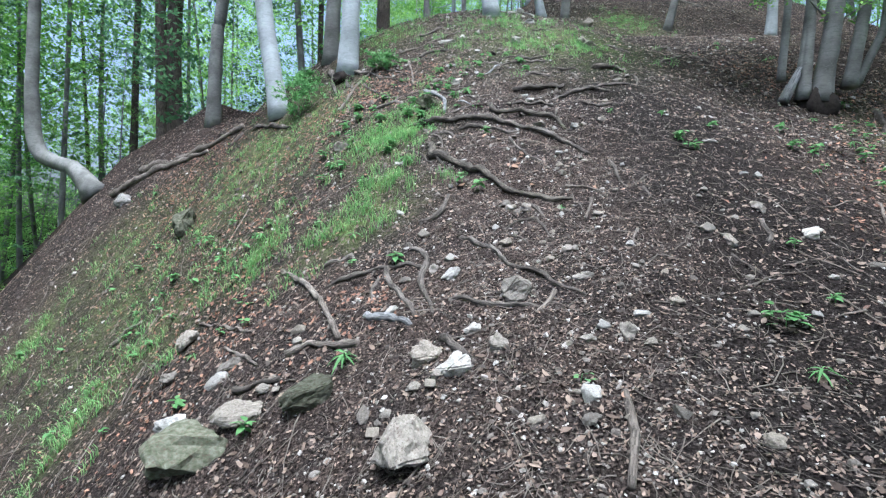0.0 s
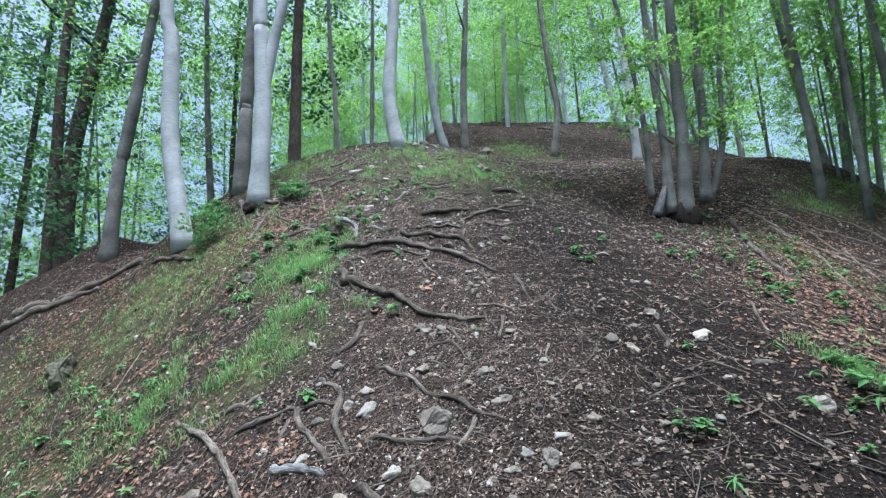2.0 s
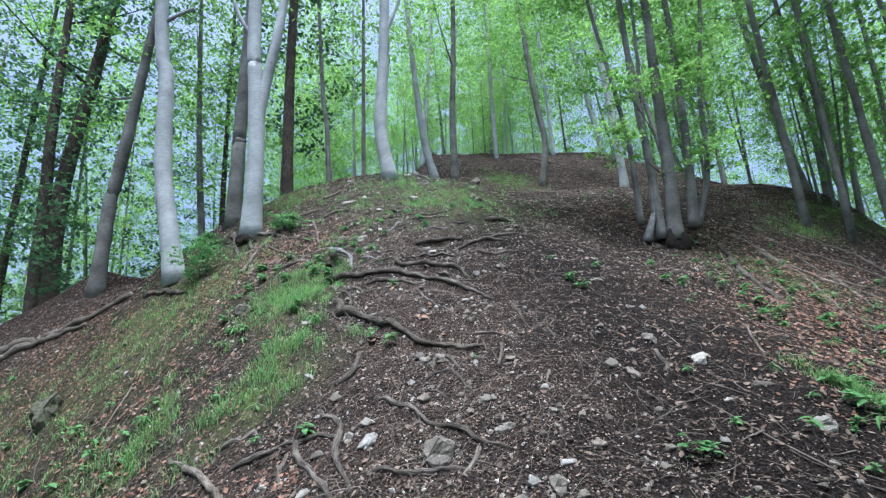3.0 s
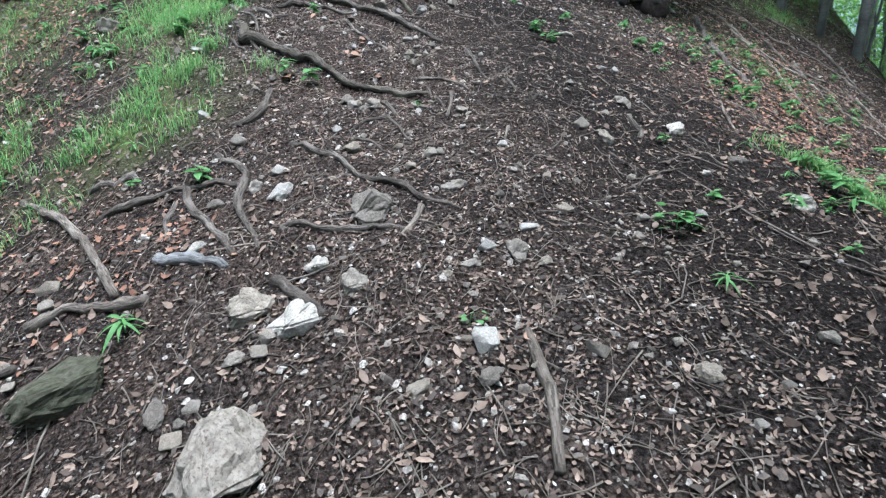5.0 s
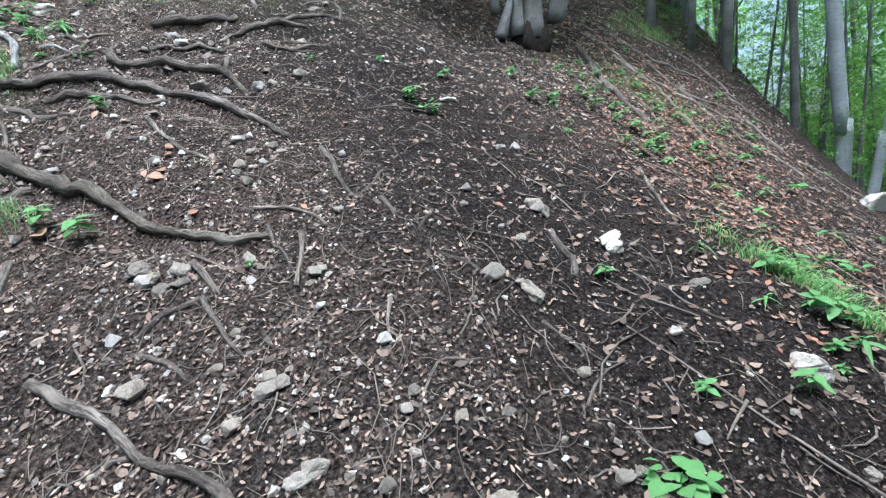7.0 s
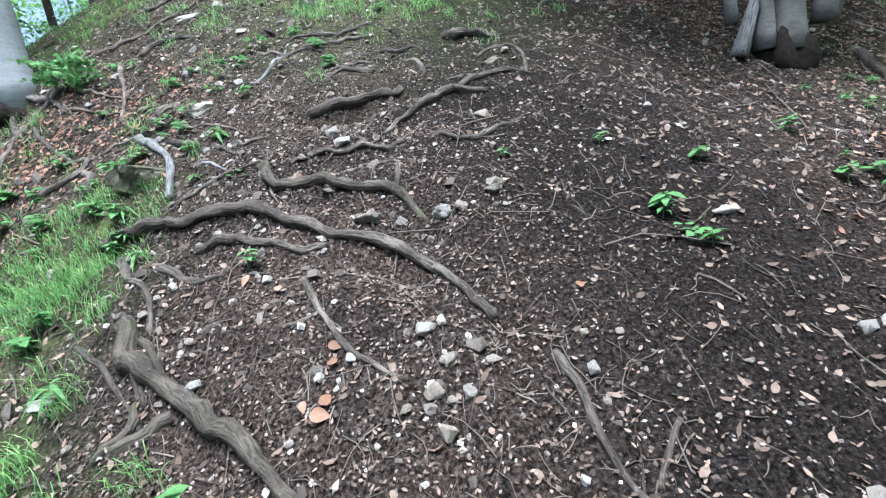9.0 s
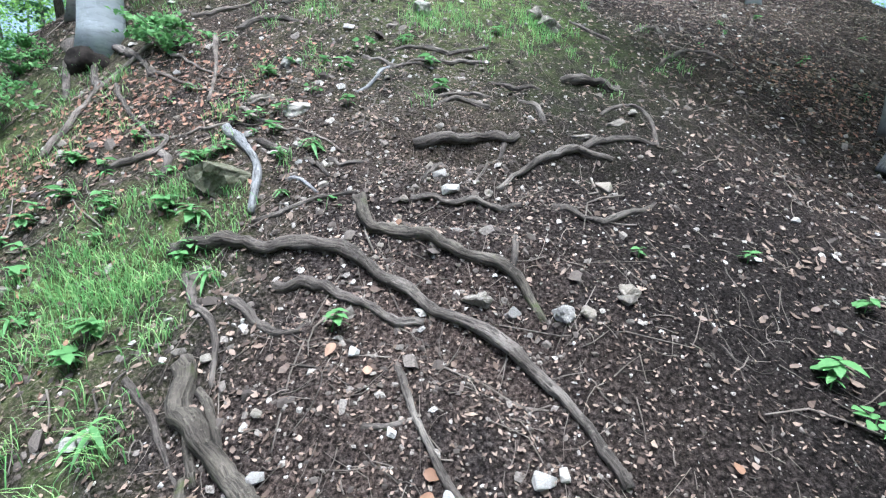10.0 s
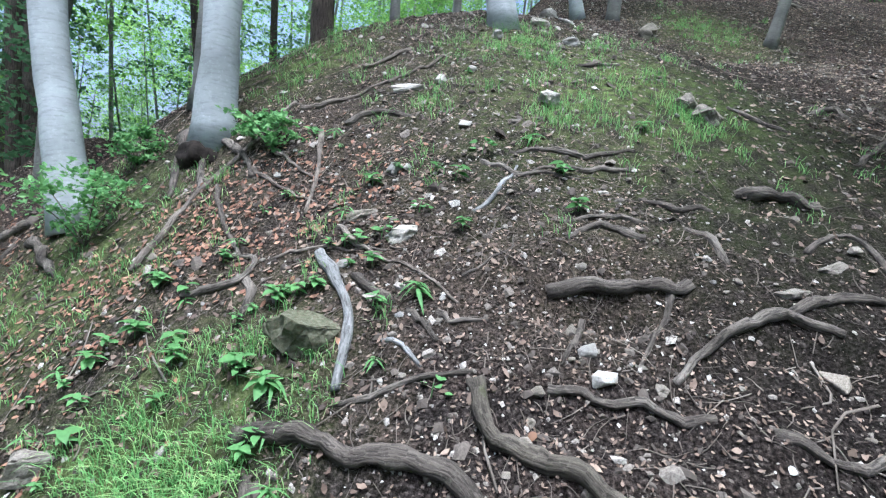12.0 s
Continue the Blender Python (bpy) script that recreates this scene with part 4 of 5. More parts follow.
stone(0.85, 2.15, 0.095, 0.108, STONE, "grey broken stone bedded in gravel", 29)
stone(1.59, 2.88, 0.110, 0.081, STONE, "grey broken stone bedded in gravel", 30)
stone(1.66, 2.75, 0.074, 0.123, STONE, "grey broken stone bedded in gravel", 31)
stone(2.09, 3.20, 0.109, 0.116, STONE, "grey broken stone bedded in gravel", 32)
stone(2.24, 2.90, 0.189, 0.076, PALE, "pale whitish limestone rock on dark soil", 33)
stone(1.74, 2.18, 0.065, 0.058, PALE, "pale whitish limestone rock on dark soil", 34)
stone(-3.33, 6.37, 0.430, 0.477, MOSSY, "grey mossy rock on the bank", 35)
stone(-5.44, 8.29, 0.397, 0.291, PALE, "pale whitish limestone rock on dark soil", 36)
stone(0.96, 2.26, 0.101, 0.054, PALE, "pale whitish limestone rock on dark soil", 37)
stone(0.67, 2.16, 0.081, 0.056, STONE, "grey broken stone bedded in gravel", 38)
stone(1.10, 1.52, 0.066, 0.076, STONE, "grey broken stone bedded in gravel", 39)
stone(1.56, 1.52, 0.059, 0.069, STONE, "grey broken stone bedded in gravel", 40)
stone(-0.28, 2.83, 0.099, 0.053, PALE, "pale whitish limestone rock on dark soil", 41)
stone(-0.14, 3.49, 0.104, 0.083, STONE, "grey broken stone bedded in gravel", 42)
stone(-0.36, 3.95, 0.089, 0.068, PALE, "pale whitish limestone rock on dark soil", 43)
stone(-0.22, 3.07, 0.092, 0.073, STONE, "grey broken stone bedded in gravel", 44)
stone(0.75, 2.60, 0.096, 0.051, STONE, "grey broken stone bedded in gravel", 45)
stone(0.75, 2.86, 0.097, 0.064, STONE, "grey broken stone bedded in gravel", 46)
stone(0.93, 2.08, 0.071, 0.050, STONE, "grey broken stone bedded in gravel", 47)
stone(-0.25, 2.03, 0.081, 0.075, STONE, "grey broken stone bedded in gravel", 48)
stone(-0.21, 2.10, 0.060, 0.070, STONE, "grey broken stone bedded in gravel", 49)
stone(-1.87, 3.44, 0.180, 0.138, STONE, "grey broken stone bedded in gravel", 50)
stone(-0.94, 2.65, 0.108, 0.077, STONE, "grey broken stone bedded in gravel", 51)
stone(1.08, 8.93, 0.227, 0.215, PALE, "pale whitish limestone rock on dark soil", 52)
stone(1.33, 8.41, 0.238, 0.152, PALE, "pale whitish limestone rock on dark soil", 53)
stone(1.94, 10.86, 0.248, 0.198, PALE, "pale whitish limestone rock on dark soil", 54)
stone(0.61, 8.30, 0.163, 0.149, PALE, "pale whitish limestone rock on dark soil", 55)
stone(3.07, 11.24, 0.259, 0.276, STONE, "grey broken stone bedded in gravel", 56)
stone(0.79, 2.60, 0.092, 0.051, STONE, "grey broken stone bedded in gravel", 57)
stone(0.93, 2.47, 0.052, 0.052, STONE, "grey broken stone bedded in gravel", 58)
stone(1.15, 2.31, 0.090, 0.058, STONE, "grey angular limestone rock on dark soil", 59)
stone(0.64, 2.83, 0.061, 0.053, STONE, "grey broken stone bedded in gravel", 60)
stone(0.79, 2.86, 0.062, 0.062, STONE, "grey broken stone bedded in gravel", 61)
stone(0.77, 2.91, 0.056, 0.051, STONE, "grey broken stone bedded in gravel", 62)
stone(6.24, 3.23, 0.350, 0.324, PALE, "pale rock at the edge of the bank", 63)
stone(2.30, 2.15, 0.168, 0.146, PALE, "white rock among herbs on the bank", 64)
stone(0.60, 3.51, 0.095, 0.079, STONE, "grey broken stone bedded in gravel", 65)
stone(0.59, 3.43, 0.082, 0.060, STONE, "grey broken stone bedded in gravel", 66)
stone(0.53, 3.44, 0.072, 0.071, STONE, "grey broken stone bedded in gravel", 67)
stone(0.49, 3.51, 0.101, 0.074, STONE, "grey broken stone bedded in gravel", 68)
stone(2.22, 2.85, 0.151, 0.089, PALE, "pale whitish limestone rock on dark soil", 69)
stone(1.58, 2.87, 0.101, 0.092, STONE, "grey angular limestone rock on dark soil", 70)
stone(1.67, 2.75, 0.063, 0.119, PALE, "pale whitish limestone rock on dark soil", 71)
stone(2.07, 3.15, 0.088, 0.106, STONE, "grey broken stone bedded in gravel", 72)
stone(2.39, 2.59, 0.168, 0.054, STONE, "grey broken stone bedded in gravel", 73)
stone(2.31, 3.70, 0.095, 0.054, PALE, "pale whitish limestone rock on dark soil", 74)
stone(1.11, 2.65, 0.047, 0.047, STONE, "grey broken stone bedded in gravel", 75)
stone(1.06, 2.60, 0.049, 0.049, STONE, "grey broken stone bedded in gravel", 76)
stone(1.17, 2.49, 0.041, 0.063, STONE, "grey broken stone bedded in gravel", 77)
stone(1.47, 2.22, 0.063, 0.049, STONE, "grey broken stone bedded in gravel", 78)
stone(0.98, 4.19, 0.090, 0.067, PALE, "pale whitish limestone rock on dark soil", 79)
stone(1.12, 4.07, 0.076, 0.091, STONE, "grey broken stone bedded in gravel", 80)
stone(1.04, 4.19, 0.045, 0.051, PALE, "pale whitish limestone rock on dark soil", 81)
stone(1.02, 4.06, 0.075, 0.058, STONE, "grey broken stone bedded in gravel", 82)
stone(0.94, 3.88, 0.068, 0.073, STONE, "grey broken stone bedded in gravel", 83)
stone(2.41, 3.70, 0.082, 0.069, PALE, "pale whitish limestone rock on dark soil", 84)
stone(2.08, 3.13, 0.064, 0.107, STONE, "grey angular limestone rock on dark soil", 85)
stone(2.32, 4.23, 0.120, 0.053, PALE, "pale whitish limestone rock on dark soil", 86)
stone(0.85, 3.51, 0.054, 0.082, STONE, "grey broken stone bedded in gravel", 87)
stone(0.48, 3.51, 0.076, 0.093, STONE, "grey angular limestone rock on dark soil", 88)
stone(0.46, 3.61, 0.104, 0.097, STONE, "grey angular limestone rock on dark soil", 89)
stone(1.02, 3.19, 0.064, 0.065, STONE, "grey angular limestone rock on dark soil", 90)
stone(1.82, 2.98, 0.052, 0.068, STONE, "grey broken stone bedded in gravel", 91)
stone(1.22, 4.66, 0.092, 0.091, PALE, "pale whitish limestone rock on dark soil", 92)
stone(1.30, 4.62, 0.072, 0.069, STONE, "grey broken stone bedded in gravel", 93)
stone(1.46, 4.63, 0.087, 0.071, STONE, "grey broken stone bedded in gravel", 94)
stone(0.85, 5.42, 0.103, 0.064, PALE, "pale whitish limestone rock on dark soil", 95)
stone(1.23, 3.45, 0.050, 0.049, STONE, "grey broken stone bedded in gravel", 96)
stone(0.90, 4.75, 0.189, 0.093, STONE, "buff broken stone lodged behind a root", 97)
stone(1.04, 4.72, 0.073, 0.062, PALE, "pale whitish limestone rock on dark soil", 98)
stone(1.48, 4.66, 0.103, 0.082, STONE, "grey angular limestone rock on dark soil", 99)
stone(0.94, 3.99, 0.071, 0.086, STONE, "grey angular limestone rock on dark soil", 100)
stone(1.04, 3.93, 0.049, 0.056, STONE, "grey broken stone bedded in gravel", 101)
stone(0.16, 4.41, 0.069, 0.050, PALE, "pale whitish limestone rock on dark soil", 102)
stone(0.71, 4.22, 0.041, 0.052, PALE, "pale whitish limestone rock on dark soil", 103)
stone(-0.47, 4.69, 0.066, 0.082, PALE, "pale whitish limestone rock on dark soil", 104)
stone(0.59, 4.23, 0.064, 0.056, STONE, "grey broken stone bedded in gravel", 105)
stone(1.15, 4.00, 0.066, 0.043, STONE, "grey broken stone bedded in gravel", 106)
stone(0.44, 4.68, 0.046, 0.054, PALE, "pale whitish limestone rock on dark soil", 107)
stone(-0.19, 4.86, 0.065, 0.052, STONE, "grey broken stone bedded in gravel", 108)
stone(-0.22, 5.65, 0.313, 0.283, MOSSY, "lichened mossy boulder on the bank", 109)
stone(0.09, 6.08, 0.213, 0.104, PALE, "white slab of limestone on the bank", 110)
stone(-0.04, 6.56, 0.096, 0.102, PALE, "pale whitish limestone rock on dark soil", 111)
stone(0.94, 7.09, 0.191, 0.174, PALE, "pale whitish limestone rock on dark soil", 112)
stone(1.92, 7.21, 0.204, 0.217, STONE, "pale rock standing in grass", 113)
stone(2.01, 7.05, 0.217, 0.231, STONE, "grey angular limestone rock on dark soil", 114)
stone(-0.09, 7.48, 0.301, 0.118, PALE, "pale whitish limestone rock on dark soil", 115)
stone(0.89, 5.33, 0.114, 0.073, PALE, "pale whitish limestone rock on dark soil", 116)
stone(-0.19, 6.00, 0.090, 0.064, PALE, "pale whitish limestone rock on dark soil", 117)
stone(0.36, 6.87, 0.124, 0.079, PALE, "pale whitish limestone rock on dark soil", 118)
stone(3.26, 11.58, 0.300, 0.344, STONE, "grey broken stone bedded in gravel", 119)
stone(1.36, 9.96, 0.301, 0.283, PALE, "pale whitish limestone rock on dark soil", 120)
stone(1.50, 9.55, 0.249, 0.141, PALE, "pale whitish limestone rock on dark soil", 121)
stone(1.74, 5.39, 0.097, 0.140, STONE, "grey angular limestone rock on dark soil", 122)
stone(1.72, 5.63, 0.184, 0.065, STONE, "grey broken stone bedded in gravel", 123)
stone(2.01, 5.80, 0.145, 0.088, STONE, "grey broken stone bedded in gravel", 124)
stone(0.15, 7.48, 0.110, 0.107, PALE, "pale whitish limestone rock on dark soil", 125)
stone(0.82, 5.56, 0.065, 0.074, STONE, "grey broken stone bedded in gravel", 126)
stone(1.07, 5.29, 0.056, 0.050, STONE, "grey broken stone bedded in gravel", 127)
stone(0.66, 5.31, 0.057, 0.056, STONE, "grey broken stone bedded in gravel", 128)
stone(0.39, 7.64, 0.095, 0.101, PALE, "pale whitish limestone rock on dark soil", 129)
stone(0.68, 6.91, 0.110, 0.063, STONE, "grey broken stone bedded in gravel", 130)
stone(-1.21, 5.52, 0.231, 0.190, STONE, "grey angular limestone rock on dark soil", 131)
stone(-0.17, 6.29, 0.202, 0.093, STONE, "grey broken stone bedded in gravel", 132)


def scatter_stones():
    """Lesser stones that lie about the path, each its own."""
    rnd = random.Random(5)
    made = 0
    while made < 240:
        x, y = rnd.uniform(-1.8, 3.2), rnd.uniform(1.3, 8.2)
        if rnd.random() > 0.35 + 0.65 * math.exp(-((x - 1.0) / 1.3) ** 2):
            continue
        w = rnd.choice((0.028, 0.034, 0.04, 0.05)) * rnd.uniform(0.8, 1.25)
        stone(x, y, w, w * rnd.uniform(0.6, 1.0), STONE if rnd.random() < 0.8 else PALE, "small broken limestone on dark soil", 100 + made, rnd.uniform(0.15, 0.4))
        made += 1


scatter_stones()


def lumps(name, count, sizes, material, label, category, zone, seed):
    """Crumbs of stone past counting, each a small blunt lump with its own edges."""
    rnd = random.Random(seed)
    base = [(1, 0, 0), (0, 1, 0), (-1, 0, 0), (0, -1, 0), (0, 0, 0.8), (0, 0, -0.6), (0.6, 0.6, 0.45), (-0.6, -0.6, 0.45)]
    tri = [(0, 6, 4), (6, 1, 4), (1, 2, 4), (2, 7, 4), (7, 3, 4), (3, 0, 4), (0, 1, 6), (2, 3, 7), (1, 0, 5), (2, 1, 5), (3, 2, 5), (0, 3, 5)]
    verts, faces = [], []
    while len(faces) < count * 12:
        x, y = zone(rnd)
        s = sizes(rnd) * (1 - 0.4 * bareness(x, y))
        up = ground_up(x, y)
        m = (Vector((0, 0, 1)).rotation_difference(up) @ Euler((rnd.gauss(0, 0.3), rnd.gauss(0, 0.3), rnd.uniform(0, 6.3))).to_quaternion()).to_matrix()
        at = Vector((x, y, ground_z(x, y))) + up * s * 0.12
        k, a, b = len(verts), rnd.uniform(0.6, 1.0), rnd.uniform(0.4, 0.8)
        for p in base:
            j = rnd.uniform(0.75, 1.2) * s
            verts.append(at + m @ Vector((p[0] * j, p[1] * j * a, p[2] * j * b)))
        faces += [(k + i, k + j, k + q) for i, j, q in tri]
    return tagged(raw(name, verts, faces, material), label, category, kind="stuff")


def path_zone(rnd):
    while True:
        x, y = rnd.uniform(-2.8, 5.0), 0.9 + 12 * rnd.random() ** 1.5
        if rnd.random() < 0.25 + 0.75 * math.exp(-((x - 0.8) / 1.4) ** 2) - 0.55 * greenness(x, y) - 0.3 * bareness(x, y):
            return x, y


lumps("gravel", 36000, lambda r: min(0.022, 0.0048 * math.exp(abs(r.gauss(0, 0.62)))), GRAVEL, "loose pale limestone gravel in dark soil", "gravel", path_zone, 21)


def chips(name, count, material, label, category, zone, seed, length, width, curl):
    """Flat curled bits, leaves or bark, lying about."""
    rnd = random.Random(seed)
    verts, faces = [], []
    for _ in range(count):
        x, y = zone(rnd)
        up = ground_up(x, y)
        m = (Vector((0, 0, 1)).rotation_difference(up) @ Euler((rnd.gauss(0, 0.3), rnd.gauss(0, 0.3), rnd.uniform(0, 6.3))).to_quaternion()).to_matrix()
        l = length * rnd.uniform(0.5, 1.25)
        w = width * rnd.uniform(0.6, 1.2)
        at = Vector((x, y, ground_z(x, y))) + up * rnd.uniform(0.003, 0.010)
        k, c = len(verts), curl * rnd.uniform(-0.3, 1) * l
        for p in ((-0.5, 0, c * 0.6), (-0.15, -0.5, c * 0.1), (-0.15, 0.5, c * 0.25), (0.2, -0.42, 0), (0.2, 0.42, c * 0.2), (0.55, 0, c)):
            verts.append(at + m @ Vector((p[0] * l, p[1] * w, p[2])))
        faces += [(k, k + 1, k + 2), (k + 1, k + 3, k + 4, k + 2), (k + 3, k + 5, k + 4)]
    return tagged(raw(name, verts, faces, material), label, category, kind="stuff")


def trodden(x, y):
    """How far boots keep the ground clear of leaves: 1 on the path, 0 on the banks."""
    return math.exp(-(((x - 1.1 - 0.12 * (y - 4)) / 1.7) ** 2)) * min(1, max(0.3, (12 - y) / 4))


def bank_zone(rnd):
    while True:
        x, y = rnd.uniform(-8.5, 10.5), 0.9 + 15.5 * rnd.random() ** 1.2
        if rnd.random() < 1.0 - 0.9 * trodden(x, y) and abs(x - 1) < 1.5 + 1.1 * y:
            return x, y


def far_zone(rnd):
    """The upper path and the banks past the nearest stretch."""
    while True:
        x, y = rnd.uniform(-6.5, 8.5), rnd.uniform(4.5, 15)
        if rnd.random() < 0.35 + 0.65 * math.exp(-((x - 2.2) / 2.2) ** 2) - 0.3 * greenness(x, y):
            return x, y


lumps("coarse_gravel", 15000, lambda r: min(0.05, 0.011 * math.exp(abs(r.gauss(0, 0.55)))), GRAVEL, "scattered grey and brown stone chips", "gravel", far_zone, 22)


def rust_zone(rnd):
    x, y, r = rnd.choices(RUSTY, [q[2] ** 2 for q in RUSTY])[0]
    return x + rnd.gauss(0, r), y + rnd.gauss(0, r)


# where dead leaves gather: x, y, spread
RUSTY = [(-2.2, 5.0, 0.6), (-3.4, 6.6, 0.6), (-3.9, 7.6, 0.5), (-1.6, 3.6, 0.4), (5.0, 4.2, 0.6), (5.8, 5.2, 0.6), (4.6, 6.6, 0.5), (-0.78, 6.61, 0.30), (-0.27, 6.47, 0.25), (-4.28, 8.47, 0.40), (-0.56, 2.98, 0.20), (-1.23, 6.54, 0.30), (3.91, 3.27, 0.50), (4.19, 3.88, 0.40), (3.37, 2.42, 0.45), (-1.59, 6.26, 0.40)]
chips("leaf_litter", 62000, LITTER, "brown dead beech leaves littering the slope", "leaf litter", bank_zone, 31, 0.044, 0.022, 0.3)
chips("rusty_leaf_litter", 11000, LITTER_RED, "rust-brown dead leaves lying thick on the bank", "leaf litter", rust_zone, 33, 0.04, 0.022, 0.3)
chips("bark_crumbs", 52000, LITTER, "small brown bark and leaf crumbs on soil", "leaf litter", path_zone, 32, 0.02, 0.009, 0.25)


def twigs(count, seed, reach=0.075, thin=0.0012, thick=0.0034):
    rnd = random.Random(seed)
    verts, faces = [], []
    for _ in range(count):
        x, y = bank_zone(rnd) if reach > 0.1 or rnd.random() < 0.5 else path_zone(rnd)
        a, l, r = rnd.uniform(0, 6.3), 0.03 + abs(rnd.gauss(0, reach)), rnd.uniform(thin, thick)
        k, n = len(verts), 4
        bend = rnd.gauss(0, 0.1) * l
        for i in range(n):
            s = i / (n - 1)
            px, py = x + math.cos(a) * l * s - math.sin(a) * bend * s * (1 - s) * 4, y + math.sin(a) * l * s + math.cos(a) * bend * s * (1 - s) * 4
            c = Vector((px, py, ground_z(px, py) + r + 0.004))
            for q in range(3):
                b = q * 2.094
                verts.append(c + Vector((-math.sin(a) * math.cos(b), math.cos(a) * math.cos(b), math.sin(b))) * r * (1 - 0.5 * s))
        for i in range(n - 1):
            for q in range(3):
                w = (q + 1) % 3
                faces.append((k + i * 3 + q, k + i * 3 + w, k + i * 3 + 3 + w, k + i * 3 + 3 + q))
    return tagged(raw("twigs", verts, faces, TWIG, None, True), "thin dry twigs strewn over the slope", "twigs", kind="stuff")


twigs(14000, 41)
twigs(2400, 42, 0.25, 0.003, 0.007)


# ---- plants ----
def blade_leaf(length, width, droop, fold=0.15):
    """A pointed leaf that leaves the stem at the origin along +x."""
    bm = bmesh.new()
    rows = []
    for i in range(6):
        s = i / 5
        w = width * math.sin(math.pi * min(1, (s * 0.94 + 0.06) ** 0.8)) * 0.5
        x, z = length * s, -droop * length * s * s
        rows.append([bm.verts.new((x, -w, z + fold * w)), bm.verts.new((x, 0, z)), bm.verts.new((x, w, z + fold * w))])
    for a, b in zip(rows, rows[1:]):
        for k in (0, 1):
            bm.faces.new((a[k], a[k + 1], b[k + 1], b[k]))
    return bm


LEAVES = {}


def leaf_mesh(kind):
    if kind not in LEAVES:
        bm = blade_leaf(*{"broad": (0.06, 0.034, 0.35), "long": (0.13, 0.022, 0.75, 0.3), "round": (0.034, 0.034, 0.2)}[kind])
        me = bpy.data.meshes.new("leaf")
        for f in bm.faces:
            f.smooth = True
        bm.to_mesh(me)
        bm.free()
        me.materials.append(HERB)
        LEAVES[kind] = me
    return LEAVES[kind]


def herb(x, y, size, kind, leaves, label, seed):
    """A small plant: a stem with separate leaves."""
    rnd = random.Random(seed)
    size = min(size, 0.20)
    ob = empty("plant", x, y, ground_z(x, y) - 0.005)
    k = size / {"broad": 0.13, "long": 0.2, "round": 0.11}[kind]
    tall = size * {"broad": 0.45, "long": 0.35, "round": 0.4}[kind]
    lean = Vector((rnd.gauss(0, 0.1), -0.2 + rnd.gauss(0, 0.1), 0)) * tall
    bm = bmesh.new()
    tube(bm, curve_through([(0, 0, 0), tuple(lean * 0.4 + Vector((0, 0, tall * 0.6))), tuple(lean + Vector((0, 0, tall)))], 0.02), lambda s: 0.0022 * (1.2 - 0.6 * s), 5, 0, seed)
    part("stem", bm, HERB, ob)
    leaves = leaves * 3 // 2
    for i in range(leaves):
        s = 0.45 + 0.55 * (i + 1) / leaves
        a = i * 2.4 + rnd.uniform(-0.3, 0.3)
        lf = new("leaf", leaf_mesh(kind))
        lf.parent = ob
        at = lean * s + Vector((0, 0, tall * s))
        if kind == "round":
            out = rnd.uniform(0.15, 1.0) * size * 0.36
            at += Vector((math.cos(a) * out, math.sin(a) * out, rnd.gauss(0, 0.08) * size))
        sc = k * rnd.uniform(0.55, 0.95)
        lf.matrix_basis = Matrix.LocRotScale(at, Euler((rnd.gauss(0, 0.25), rnd.uniform(-0.45, 0.15), a)), (sc, sc, sc))
    return tagged(ob, label, "plant", "herbs on the slope")


herb(0.36, 4.78, 0.258, "broad", 6, "low herb with fresh green pointed leaves", 1)
herb(2.09, 4.34, 0.205, "broad", 8, "low herb with fresh green pointed leaves", 2)
herb(2.12, 4.18, 0.155, "round", 7, "green clover-like herb with rounded leaves", 3)
herb(2.13, 4.79, 0.123, "broad", 5, "low herb with fresh green pointed leaves", 4)
herb(2.52, 4.57, 0.161, "broad", 6, "low herb with fresh green pointed leaves", 5)
herb(-0.40, 4.69, 0.299, "long", 8, "green plant with long drooping leaves", 6)
herb(-0.61, 4.97, 0.284, "broad", 9, "low herb with fresh green pointed leaves", 7)
herb(-0.58, 5.06, 0.261, "broad", 9, "low herb with fresh green pointed leaves", 8)
herb(1.63, 4.84, 0.105, "broad", 4, "low herb with fresh green pointed leaves", 9)
herb(-0.17, 5.16, 0.167, "long", 7, "green plant with long drooping leaves", 10)
herb(1.56, 2.13, 0.216, "round", 14, "green clover-like herb with rounded leaves", 11)
herb(2.03, 2.74, 0.122, "broad", 5, "low herb with fresh green pointed leaves", 12)
herb(1.90, 2.28, 0.084, "broad", 4, "low herb with fresh green pointed leaves", 13)
herb(2.16, 2.10, 0.153, "broad", 7, "low herb with fresh green pointed leaves", 14)
herb(0.27, 3.92, 0.248, "broad", 6, "low herb with fresh green pointed leaves", 15)
herb(0.83, 3.39, 0.093, "broad", 4, "low herb with fresh green pointed leaves", 16)
herb(2.15, 4.13, 0.149, "broad", 5, "low herb with fresh green pointed leaves", 17)
herb(2.08, 4.31, 0.141, "broad", 5, "low herb with fresh green pointed leaves", 18)
herb(-0.49, 2.58, 0.255, "long", 8, "green plant with long drooping leaves", 19)
herb(-2.86, 5.23, 0.756, "broad", 10, "low herb with fresh green pointed leaves", 20)
herb(-0.94, 2.39, 0.228, "broad", 5, "low herb with fresh green pointed leaves", 21)
herb(0.59, 1.94, 0.103, "round", 4, "green clover-like herb with rounded leaves", 22)
herb(1.46, 1.82, 0.139, "long", 6, "green plant with long drooping leaves", 23)
herb(-2.60, 5.40, 0.248, "broad", 5, "low herb with fresh green pointed leaves", 24)
herb(1.88, 2.25, 0.120, "broad", 4, "low herb with fresh green pointed leaves", 25)
herb(0.20, 5.73, 0.219, "long", 9, "green plant with long drooping leaves", 26)
